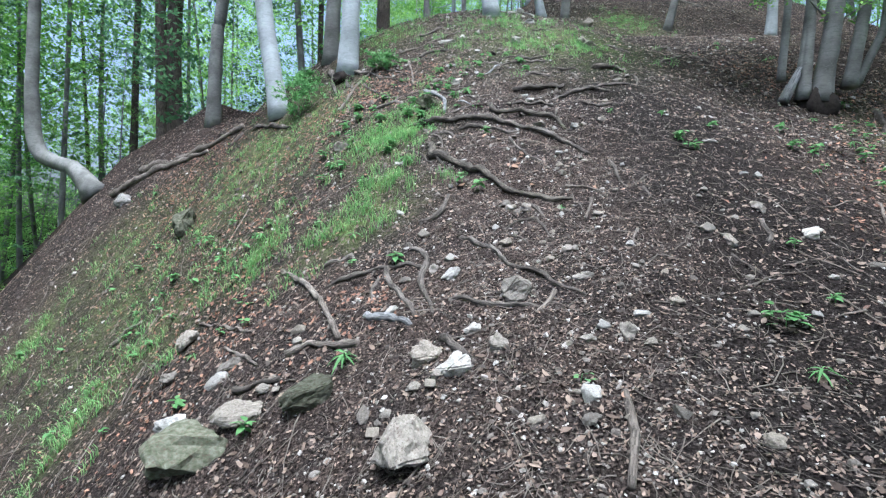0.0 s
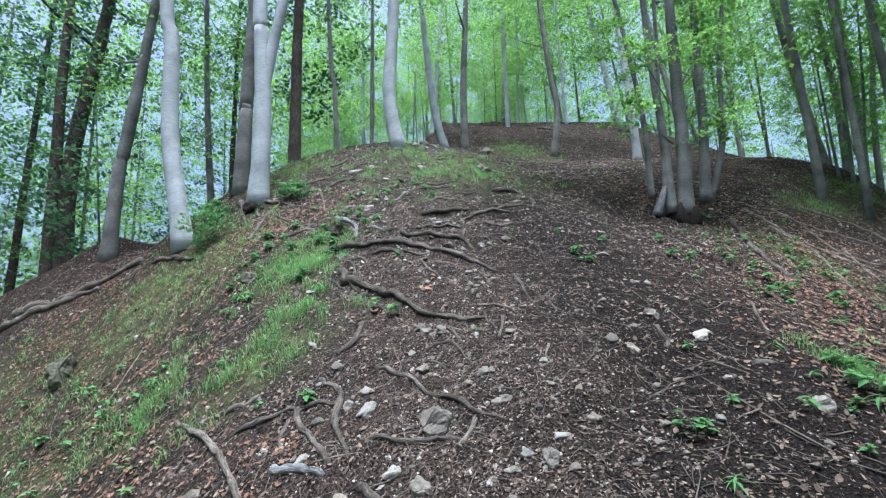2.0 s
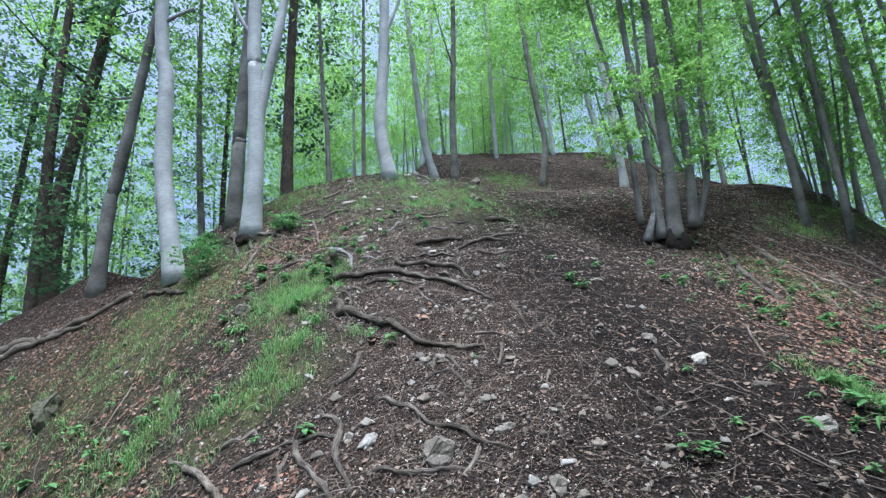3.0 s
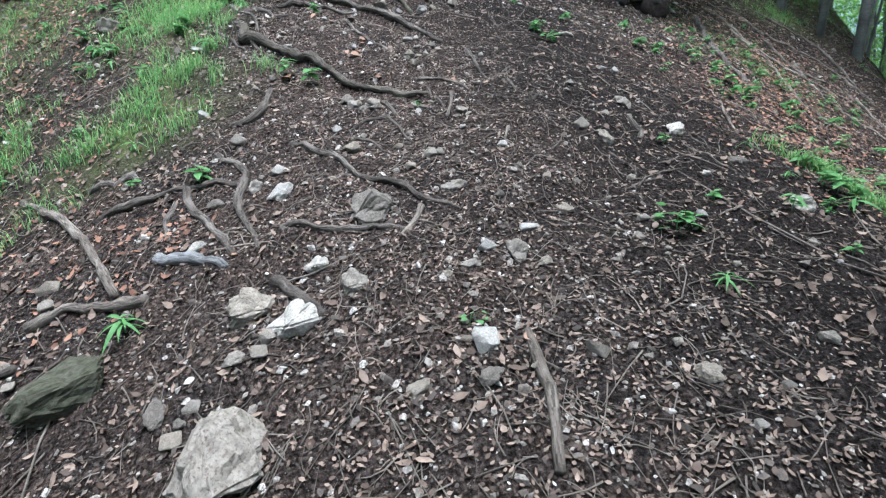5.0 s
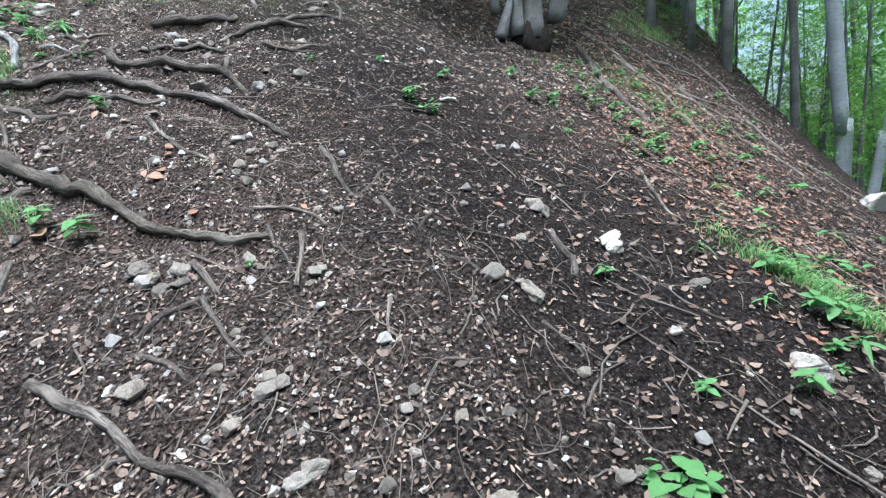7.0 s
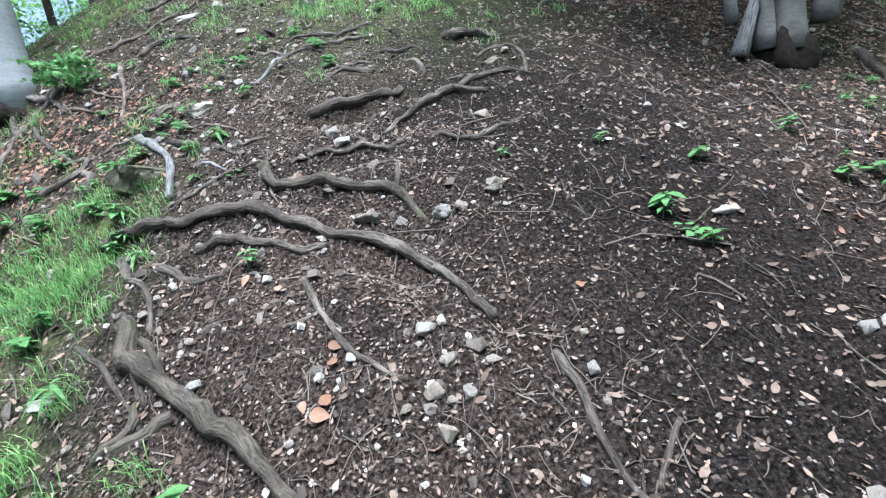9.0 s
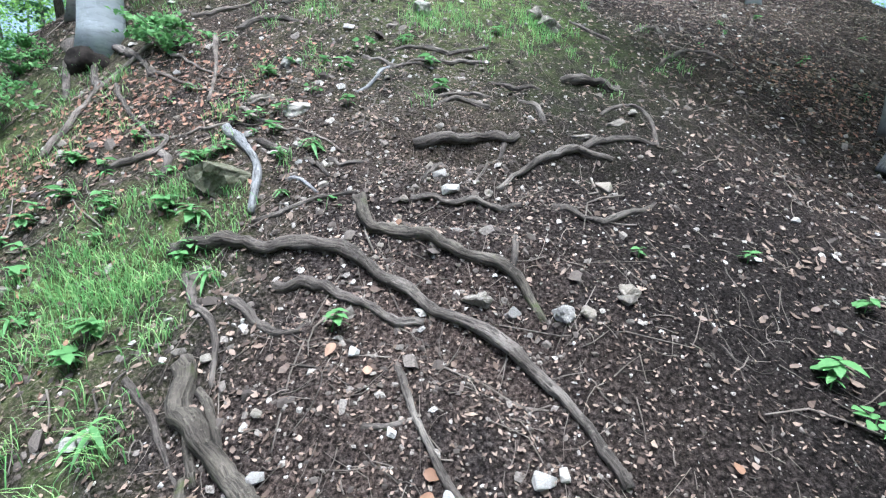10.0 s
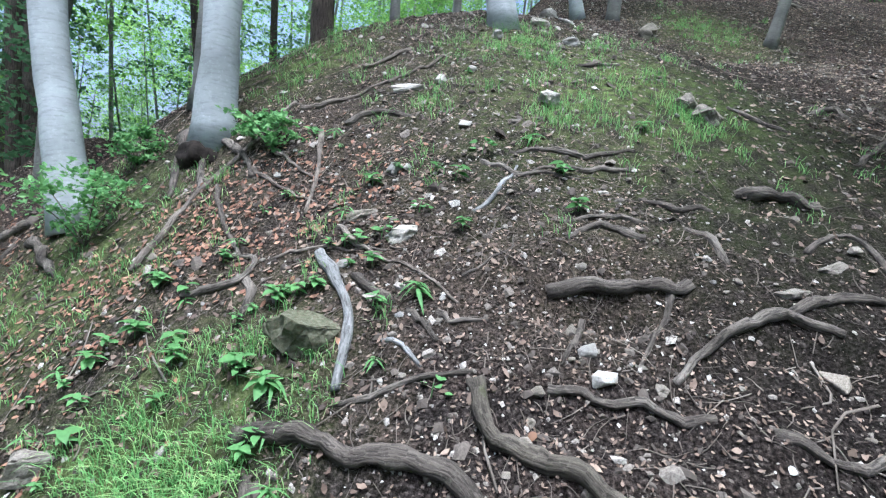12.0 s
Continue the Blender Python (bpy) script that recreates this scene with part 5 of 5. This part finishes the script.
herb(-0.44, 5.88, 0.221, "broad", 8, "low herb with fresh green pointed leaves", 27)
herb(-0.47, 5.58, 0.227, "broad", 8, "low herb with fresh green pointed leaves", 28)
herb(-0.32, 5.31, 0.158, "broad", 5, "low herb with fresh green pointed leaves", 29)
herb(0.04, 5.70, 0.145, "broad", 5, "low herb with fresh green pointed leaves", 30)
herb(-1.11, 5.94, 0.289, "broad", 9, "low herb with fresh green pointed leaves", 31)
herb(-1.17, 6.20, 0.277, "broad", 9, "low herb with fresh green pointed leaves", 32)
herb(-0.32, 5.48, 0.213, "broad", 9, "low herb with fresh green pointed leaves", 33)
herb(0.38, 6.06, 0.157, "broad", 7, "low herb with fresh green pointed leaves", 34)
herb(0.95, 6.11, 0.165, "broad", 6, "low herb with fresh green pointed leaves", 35)
herb(0.92, 6.37, 0.196, "broad", 7, "low herb with fresh green pointed leaves", 36)
herb(-0.27, 5.88, 0.161, "broad", 6, "low herb with fresh green pointed leaves", 37)
herb(-0.03, 5.95, 0.161, "broad", 6, "low herb with fresh green pointed leaves", 38)
herb(-0.02, 6.55, 0.136, "broad", 5, "low herb with fresh green pointed leaves", 39)
herb(1.49, 6.78, 0.144, "broad", 5, "low herb with fresh green pointed leaves", 40)
herb(-0.15, 6.50, 0.168, "broad", 6, "low herb with fresh green pointed leaves", 41)
herb(-0.20, 6.11, 0.145, "broad", 5, "low herb with fresh green pointed leaves", 42)
herb(0.07, 5.49, 0.111, "long", 7, "green plant with long drooping leaves", 43)
herb(-1.25, 5.86, 0.295, "broad", 8, "low herb with fresh green pointed leaves", 44)
herb(-0.86, 5.82, 0.177, "broad", 6, "low herb with fresh green pointed leaves", 45)
herb(-1.41, 5.49, 0.398, "broad", 7, "low herb with fresh green pointed leaves", 46)
herb(-1.10, 5.10, 0.365, "broad", 7, "low herb with fresh green pointed leaves", 47)
herb(0.14, 4.04, 0.236, "broad", 6, "low herb with fresh green pointed leaves", 48)
herb(-0.81, 5.72, 0.345, "broad", 6, "low herb with fresh green pointed leaves", 49)
herb(-1.74, 4.65, 0.513, "long", 9, "green plant with long drooping leaves", 50)
herb(-4.62, 7.79, 0.839, "long", 9, "green plant with long drooping leaves", 51)
herb(-3.87, 6.25, 0.510, "broad", 6, "low herb with fresh green pointed leaves", 52)
herb(-2.14, 4.73, 0.298, "broad", 5, "low herb with fresh green pointed leaves", 53)
herb(-1.62, 3.05, 0.206, "broad", 5, "low herb with fresh green pointed leaves", 54)
herb(3.32, 4.78, 0.365, "broad", 6, "low herb with fresh green pointed leaves", 55)
herb(3.14, 4.34, 0.255, "broad", 6, "low herb with fresh green pointed leaves", 56)
herb(3.37, 4.35, 0.193, "broad", 6, "low herb with fresh green pointed leaves", 57)
herb(3.81, 4.32, 0.206, "broad", 6, "low herb with fresh green pointed leaves", 58)
herb(4.13, 4.38, 0.356, "broad", 6, "low herb with fresh green pointed leaves", 59)
herb(3.91, 4.01, 0.249, "broad", 6, "low herb with fresh green pointed leaves", 60)
herb(4.73, 4.40, 0.454, "broad", 6, "low herb with fresh green pointed leaves", 61)
herb(3.84, 3.78, 0.190, "broad", 6, "low herb with fresh green pointed leaves", 62)
herb(3.56, 3.66, 0.198, "broad", 6, "low herb with fresh green pointed leaves", 63)
herb(4.95, 4.34, 0.373, "broad", 6, "low herb with fresh green pointed leaves", 64)
herb(3.67, 3.58, 0.178, "broad", 6, "low herb with fresh green pointed leaves", 65)
herb(4.43, 3.82, 0.267, "broad", 6, "low herb with fresh green pointed leaves", 66)
herb(4.26, 3.63, 0.228, "broad", 6, "low herb with fresh green pointed leaves", 67)
herb(4.83, 3.69, 0.313, "broad", 6, "low herb with fresh green pointed leaves", 68)
herb(4.23, 3.24, 0.241, "broad", 6, "low herb with fresh green pointed leaves", 69)
herb(4.92, 3.34, 0.336, "broad", 6, "low herb with fresh green pointed leaves", 70)
herb(3.01, 2.50, 0.224, "broad", 6, "low herb with fresh green pointed leaves", 71)
herb(3.01, 2.38, 0.127, "broad", 6, "low herb with fresh green pointed leaves", 72)
herb(2.74, 2.20, 0.169, "broad", 6, "low herb with fresh green pointed leaves", 73)
herb(2.68, 2.25, 0.207, "broad", 6, "low herb with fresh green pointed leaves", 74)
herb(2.52, 2.18, 0.116, "broad", 6, "low herb with fresh green pointed leaves", 75)
herb(2.42, 2.11, 0.098, "broad", 6, "low herb with fresh green pointed leaves", 76)
herb(2.64, 2.30, 0.164, "broad", 6, "low herb with fresh green pointed leaves", 77)
herb(2.88, 2.49, 0.122, "broad", 6, "low herb with fresh green pointed leaves", 78)
herb(2.12, 1.82, 0.106, "broad", 6, "low herb with fresh green pointed leaves", 79)


def scatter_herbs():
    """Small seedlings that dot the banks on either side of the path."""
    rnd = random.Random(77)
    made = 0
    while made < 60:
        x, y = bank_zone(rnd)
        if y > 9 or x < -4 or bareness(x, y) > 0.35 or -0.6 < x < 1.6:
            continue
        herb(x, y, rnd.uniform(0.07, 0.17), rnd.choice(("broad", "broad", "long", "round")), rnd.randint(3, 5), "small green seedling on the littered bank", 300 + made)
        made += 1


scatter_herbs()


def herb_drifts():
    """Herbs that stand close together: beside the many-stemmed tree and on the bank below the beeches."""
    rnd = random.Random(78)
    for cx, cy, rx, ry, n in ((5.0, 4.6, 0.7, 0.55, 46), (3.9, 3.6, 0.6, 0.5, 20), (-0.9, 5.75, 0.5, 0.45, 34), (-1.9, 4.6, 0.6, 0.6, 22), (-3.3, 5.6, 0.8, 0.7, 22), (3.0, 2.3, 0.4, 0.3, 14), (0.1, 6.3, 0.5, 0.4, 14)):
        for _ in range(n):
            x, y = cx + rnd.gauss(0, rx), cy + rnd.gauss(0, ry)
            herb(x, y, rnd.uniform(0.10, 0.2), rnd.choice(("broad", "broad", "round", "long")), rnd.randint(3, 5), "fresh green herb among others on the bank", rnd.randint(1000, 9999))


herb_drifts()


def grass(count, seed):
    """Blades of grass in the green patches."""
    rnd = random.Random(seed)
    verts, faces = [], []
    tufts = []
    for gx, gy, rx, ry, w in TURF:
        n = int(count * w)
        heads = [(gx + rnd.gauss(0, 0.65) * rx, gy + rnd.gauss(0, 0.65) * ry, rnd.uniform(0, 6.3)) for _ in range(max(4, n // 22))]
        for i in range(n):
            hx, hy, _ = heads[i % len(heads)]
            tufts.append((hx + rnd.gauss(0, 0.04), hy + rnd.gauss(0, 0.04)))
    for x, y in tufts:
        z, a = ground_z(x, y), rnd.uniform(0, 6.3)
        l, w = rnd.uniform(0.05, 0.13) * (1.4 if y < 5.2 and x < 1 else 1.0), rnd.uniform(0.0014, 0.0028)
        d = Vector((math.cos(a), math.sin(a), 0)) * rnd.uniform(0.25, 0.9) + Vector((-0.1, -0.35, 0))
        side = Vector((-math.sin(a), math.cos(a), 0)) * w
        k = len(verts)
        for s in (0, 0.4, 0.75):
            c = Vector((x, y, z)) + d * (l * s * s * 1.1) + Vector((0, 0, l * (s - 0.45 * s * s)))
            verts += [c - side * (1 - 0.5 * s), c + side * (1 - 0.5 * s)]
        verts.append(Vector((x, y, z)) + d * (l * 1.1) + Vector((0, 0, l * 0.5)))
        faces += [(k, k + 1, k + 3, k + 2), (k + 2, k + 3, k + 5, k + 4), (k + 4, k + 5, k + 6)]
    return tagged(raw("grass", verts, faces, GRASS, None, True), "tufts of fresh green woodland grass on the bank", "grass", kind="stuff")


# turf: x, y, half widths, share of the blades
TURF = [(-2.6, 4.5, 0.9, 0.7, 0.05), (-3.7, 5.8, 0.9, 0.8, 0.06), (-4.5, 7.0, 0.9, 0.8, 0.05), (-2.37, 6.61, 1.00, 1.14, 0.14), (-0.58, 4.49, 0.24, 0.20, 0.03), (-0.74, 4.07, 0.46, 0.31, 0.045), (-0.62, 5.36, 0.45, 0.51, 0.045), (1.41, 7.54, 1.27, 1.14, 0.09), (4.30, 11.85, 0.73, 1.21, 0.05), (-1.11, 8.40, 0.65, 0.62, 0.06), (-0.85, 5.44, 0.43, 0.27, 0.035), (-0.48, 5.27, 0.21, 0.11, 0.03), (-0.76, 5.43, 0.37, 0.46, 0.035), (2.92, 2.36, 0.09, 0.32, 0.05), (-5.18, 6.25, 0.29, 0.46, 0.03), (-3.02, 4.29, 0.26, 0.57, 0.03), (-1.64, 4.46, 0.17, 0.42, 0.03), (0.08, 7.24, 0.13, 0.11, 0.01), (0.95, 6.99, 0.20, 0.15, 0.02), (1.85, 6.95, 0.22, 0.27, 0.02), (4.10, 11.84, 0.69, 0.84, 0.03), (0.70, 8.17, 0.62, 0.39, 0.05), (9.18, 5.25, 0.67, 0.27, 0.03), (7.35, 6.34, 0.61, 0.33, 0.03), (8.86, 6.95, 1.09, 0.40, 0.04)]
grass(17000, 51)


def fallen_leaf(x, y, size, seed):
    bm = blade_leaf(size, size * 0.75, 0.2, 0.25)
    bmesh.ops.translate(bm, verts=bm.verts[:], vec=(-size / 2, 0, 0.004))
    ob = part("fallen_leaf", bm, RUST)
    up = ground_up(x, y)
    ob.matrix_world = Matrix.LocRotScale(Vector((x, y, ground_z(x, y))) + up * 0.012, Vector((0, 0, 1)).rotation_difference(up) @ Euler((0.1, 0.1, seed * 1.9)).to_quaternion(), (1, 1, 1))
    return tagged(ob, "curled rust-brown dead leaf on the soil", "leaf", "dead leaves lying singly")


fallen_leaf(0.61, 4.12, 0.061, 1)
fallen_leaf(0.36, 4.68, 0.056, 2)
fallen_leaf(0.67, 4.27, 0.049, 3)
fallen_leaf(1.55, 4.12, 0.043, 4)
fallen_leaf(1.29, 3.46, 0.029, 5)
fallen_leaf(1.11, 3.55, 0.034, 6)
fallen_leaf(0.70, 3.83, 0.051, 7)
fallen_leaf(0.65, 4.23, 0.046, 8)
fallen_leaf(0.54, 4.13, 0.041, 9)
fallen_leaf(0.73, 1.81, 0.045, 10)
fallen_leaf(0.13, 4.01, 0.089, 11)
fallen_leaf(0.63, 5.18, 0.039, 12)
fallen_leaf(0.59, 4.08, 0.067, 13)
fallen_leaf(0.49, 4.60, 0.044, 14)


def shrub(x, y, wide, tall, seed, label):
    """A low leafy bush of several thin stems."""
    rnd = random.Random(seed)
    ob = empty("shrub", x, y, ground_z(x, y) - 0.02)
    for i in range(6):
        a = i * 1.05 + rnd.uniform(-0.3, 0.3)
        tip = Vector((math.cos(a) * wide * 0.4, math.sin(a) * wide * 0.4, tall * rnd.uniform(0.6, 0.95)))
        stem(ob, "branch", [(0, 0, 0), tuple(tip * 0.5 + Vector((0, 0, 0.05))), tuple(tip)], 0.006, 0.002, TWIG, 0, 5, seed + i, 0.06)
    v, f = leaf_cloud(seed, 34, 26, 0.05, wide * 0.5, tall * 0.42)
    leaves = raw("foliage", [q + Vector((0, 0, tall * 0.55)) for q in v], f, HERB, ob)
    return tagged(ob, label, "shrub", "shrubs at the trees' feet")


shrub(-2.15, 7.0, 0.95, 0.55, 1, "leafy green shrub at the foot of a beech")
shrub(-1.00, 7.15, 0.66, 0.26, 2, "low leafy shrub over a rotten stump")
shrub(-2.31, 7.77, 0.63, 0.34, 3, "low leafy shrub below a beech")
shrub(9.15, 14.30, 1.32, 0.88, 5, "leafy green shrub beside the path")


# ---- the many-stemmed tree beside the path ----
def stool(x, y, stems, stub, label):
    """Several stems that rise from one hollow foot, with a pale broken stub beside them."""
    z = ground_z(x, y) - 0.1
    ob = empty("tree", x, y, z)
    for k, (girth, tall, *line) in enumerate(stems):
        ahead = (Vector(line[-1]) - Vector(line[-2])).normalized()
        top = Vector(line[-1]) + (ahead + Vector((0, 0, 0.3))).normalized() * tall
        stem(ob, "trunk", [*line, tuple(top)], girth, girth * 0.35, BEECH_DIM, 0.35 if girth > 0.06 else 0.15, 12, k * 2.3, 0.12)
        for j in range(2):
            p = Vector(line[-1]).lerp(top, 0.2 + 0.4 * j)
            a = k * 1.3 + j * 2.5
            tip = p + Vector((math.cos(a), math.sin(a) * 0.7, 0.45)) * 0.9
            stem(ob, "limb", [p, p.lerp(tip, 0.5) + Vector((0, 0, -0.05)), tip], girth * 0.22, girth * 0.06, BEECH_DIM, 0, 6, k + j, 0.15)
            add_crown(ob, "low", (k + j) % 4, tip, (0.75, 0.7), a)
        add_crown(ob, "high", k % 4, top, (0.55, 0.5), k)
    for k, (sx, sy, sz) in enumerate(((-0.75, -0.2, 1.5), (0.55, -0.3, 1.35), (0.85, 0.1, 1.9), (-0.55, -0.3, 2.3), (0.3, -0.5, 2.4), (1.0, -0.2, 2.6), (-0.95, 0.1, 2.9), (0.6, -0.4, 3.1))):
        p, tip = Vector((0.06 + sx * 0.1, 0, sz * 0.8)), Vector((sx, sy, sz))
        stem(ob, "limb", [p, p.lerp(tip, 0.5) + Vector((0, 0, 0.05)), tip], 0.012, 0.004, BEECH_DIM, 0, 6, k, 0.12)
        add_crown(ob, "spray", k % 4, tip, (0.9, 0.8), k * 1.3)
    girth, *line = stub
    stem(ob, "stub", line, girth, girth * 0.7, ROOT_GREY, 0.3, 10, 5.5, 0.05)
    # a solid dark lump between the stems, painted as the hollow's shade
    bm = bmesh.new()
    bmesh.ops.create_icosphere(bm, subdivisions=3, radius=1)
    for v in bm.verts:
        a, up = math.atan2(v.co.y, v.co.x), v.co.z * 0.5 + 0.5
        wide = (0.27 - 0.15 * up) * (1 + 0.22 * math.sin(a * 5 + 1) + 0.2 * noise.noise(v.co * 3)) * math.sqrt(max(0.05, 1 - v.co.z ** 2)) ** 0.6
        v.co = Vector((math.cos(a) * wide, math.sin(a) * wide * 0.75, up * 0.42 - 0.06))
    part("hollow_foot", bm, SHADED_HOLLOW, ob, "dark lump for the shade in the rotten hollow foot")
    return tagged(ob, label, "tree", "trees of the wood")


stool(4.34, 5.60, [
    (0.101, 3.2, (0.01, -0, 0.15), (0.11, -0.03, 1.29), (0.18, -0.04, 2.74), (0.25, -0.06, 4.06)),
    (0.064, 3.0, (-0.16, 0.04, 0.19), (-0.14, 0.03, 1.22), (-0.16, 0.04, 2.86), (-0.14, 0.03, 4.09)),
    (0.044, 2.6, (-0.4, 0.09, 0.42), (-0.38, 0.09, 1.67), (-0.5, 0.11, 3.08), (-0.61, 0.14, 4.12)),
    (0.067, 3.0, (0.29, -0.07, 0.34), (0.42, -0.1, 1.53), (0.53, -0.12, 3.11), (0.57, -0.13, 4.04)),
    (0.044, 2.6, (0.36, -0.08, 0.37), (0.65, -0.15, 1.25), (0.79, -0.18, 2.51), (1.08, -0.25, 4)),
    (0.040, 2.6, (-0.2, 0.05, 0.47), (-0.12, 0.03, 2.01), (-0.03, 0.01, 3.04)),
], (0.052, (-0.37, 0.08, 0.17), (-0.27, 0.06, 0.41), (-0.16, 0.04, 0.67)), "many-stemmed grey tree on a foot with a shaded hollow")


# ---- a rotten stump at a beech, the shade of its hollow in the colour ----
def foot(x, y, wide, tall, seed, label):
    bm = bmesh.new()
    bmesh.ops.create_icosphere(bm, subdivisions=3, radius=1)
    for v in bm.verts:
        n = 1 + 0.45 * noise.noise(v.co * 1.7 + Vector((seed, 0, 0)))
        v.co = Vector((v.co.x * wide * 0.5, v.co.y * wide * 0.36, v.co.z * tall * 0.42)) * n
    ob = part("stump", bm, SHADED_HOLLOW)
    ob.location = (x, y, ground_z(x, y) - 0.02)
    return tagged(ob, label, "stump", "rotten stumps")


foot(-1.66, 7.46, 0.34, 0.3, 1, "rotten stump coloured as the shaded hollow beneath a beech")


# ---- the wood all round ----
def wood():
    kinds = []
    for i in range(7):
        rnd = random.Random(60 + i)
        lean = rnd.gauss(0, 0.35)
        bark = (BEECH, BEECH_DIM, BEECH_DIM, BEECH, BEECH_DIM, SPRUCE, BEECH_DIM)[i]
        conifer = bark is SPRUCE
        kinds.append(tree(-9 - 3 * i, 24 + 3 * i, [(lean * 0.4, 0.1, 2.5), (lean, 0.2, 6.0)], rnd.uniform(0.05, 0.11), rnd.uniform(12, 17), bark,
                          "dark spruce standing in the wood" if conifer else "slender grey tree standing in the wood",
                          crown="spruce" if conifer else "far", crowns=2 if conifer else 3, crown_from=0.2 if conifer else 0.35, limbs=3, seed=70 + i))
    rnd = random.Random(8)
    taken = []
    made = 0
    while made < 135:
        a, d = rnd.uniform(-1.95, 1.75), 9.5 + 30 * rnd.random() ** 1.3
        x, y = 0.5 + d * math.sin(a), 1.5 + d * math.cos(a)
        if -2.0 < x < 7.5 and y < 15 or y < 7.5 and -5.5 < x < 7.5:
            continue
        if x > 7 and y < 13 and d < 15 or -9 < x < -3.5 and y < 11:
            continue
        if any((x - p) ** 2 + (y - q) ** 2 < 2.2 for p, q in taken):
            continue
        taken.append((x, y))
        west = x < -3
        k = rnd.choice((0, 1, 2, 4, 5, 3, 6)) if west else rnd.choice((0, 1, 2, 3, 4, 6))
        s = rnd.uniform(0.75, 1.15)
        m = Matrix.LocRotScale((x, y, ground_z(x, y) - 0.12), Euler((rnd.gauss(0, 0.04), rnd.gauss(0, 0.04), rnd.uniform(0, 6.3))), None)
        t = copy_thing(kinds[k], m)
        t.scale = (s, s, s)
        made += 1
    for _ in range(38):
        x, y = rnd.uniform(-6, 22), rnd.uniform(15.5, 34)
        s = rnd.uniform(0.6, 1.0)
        t = copy_thing(kinds[rnd.choice((0, 1, 3, 4))], Matrix.LocRotScale((x, y, ground_z(x, y) - 0.5), Euler((rnd.gauss(0, 0.05), rnd.gauss(0, 0.05), rnd.uniform(0, 6.3))), None))
        t.scale = (s, s, s)
    for _ in range(16):
        x, y = rnd.uniform(11, 27), rnd.uniform(-4, 11)
        copy_thing(kinds[rnd.choice((0, 1, 2, 4, 6))], Matrix.LocRotScale((x, y, ground_z(x, y) - 0.3), Euler((rnd.gauss(0, 0.05), rnd.gauss(0, 0.05), rnd.uniform(0, 6.3))), None))
    for _ in range(15):
        x, y = rnd.uniform(-21, -6), rnd.uniform(11, 28)
        copy_thing(kinds[rnd.choice((0, 1, 3, 4))], Matrix.LocRotScale((x, y, ground_z(x, y) - 0.2), Euler((rnd.gauss(0, 0.04), rnd.gauss(0, 0.04), rnd.uniform(0, 6.3))), None))
    young = tree(-12, 20, [(0.1, 0.05, 1.2), (0.2, 0.1, 2.6)], 0.032, 5.5, BEECH_DIM, "young beech with fresh light green leaves", crown="young", crowns=3, crown_from=0.22, limbs=5, seed=91)
    for (west, east, south, north), n in (((8.8, 16, 0, 9), 58), ((-5, 15, 16, 30), 30), ((-20, -7.5, 6, 24), 70)):
        for _ in range(n):
            x, y, s = rnd.uniform(west, east), rnd.uniform(south, north), rnd.uniform(0.7, 1.25)
            t = copy_thing(young, Matrix.LocRotScale((x, y, ground_z(x, y) - 0.1), Euler((rnd.gauss(0, 0.06), rnd.gauss(0, 0.06), rnd.uniform(0, 6.3))), None))
            t.scale = (s, s, s)
    # unseen trees round the start; the nearer ones are added to shade the foreground
    for x, y, k in ((-6, -6, 0), (4, -8, 1), (9, -4, 3), (-11, -2, 4), (-1, -11, 6), (13, 0, 2), (-2.6, -2.4, 1), (2.9, -2.2, 0), (0.3, -4.8, 4), (6.2, -2.9, 6), (-6.2, -1.6, 3), (-4.2, -4.6, 2), (3.4, -5.2, 3)):
        copy_thing(kinds[k], Matrix.Translation((x, y, ground_z(x, y) - 0.12)))


wood()
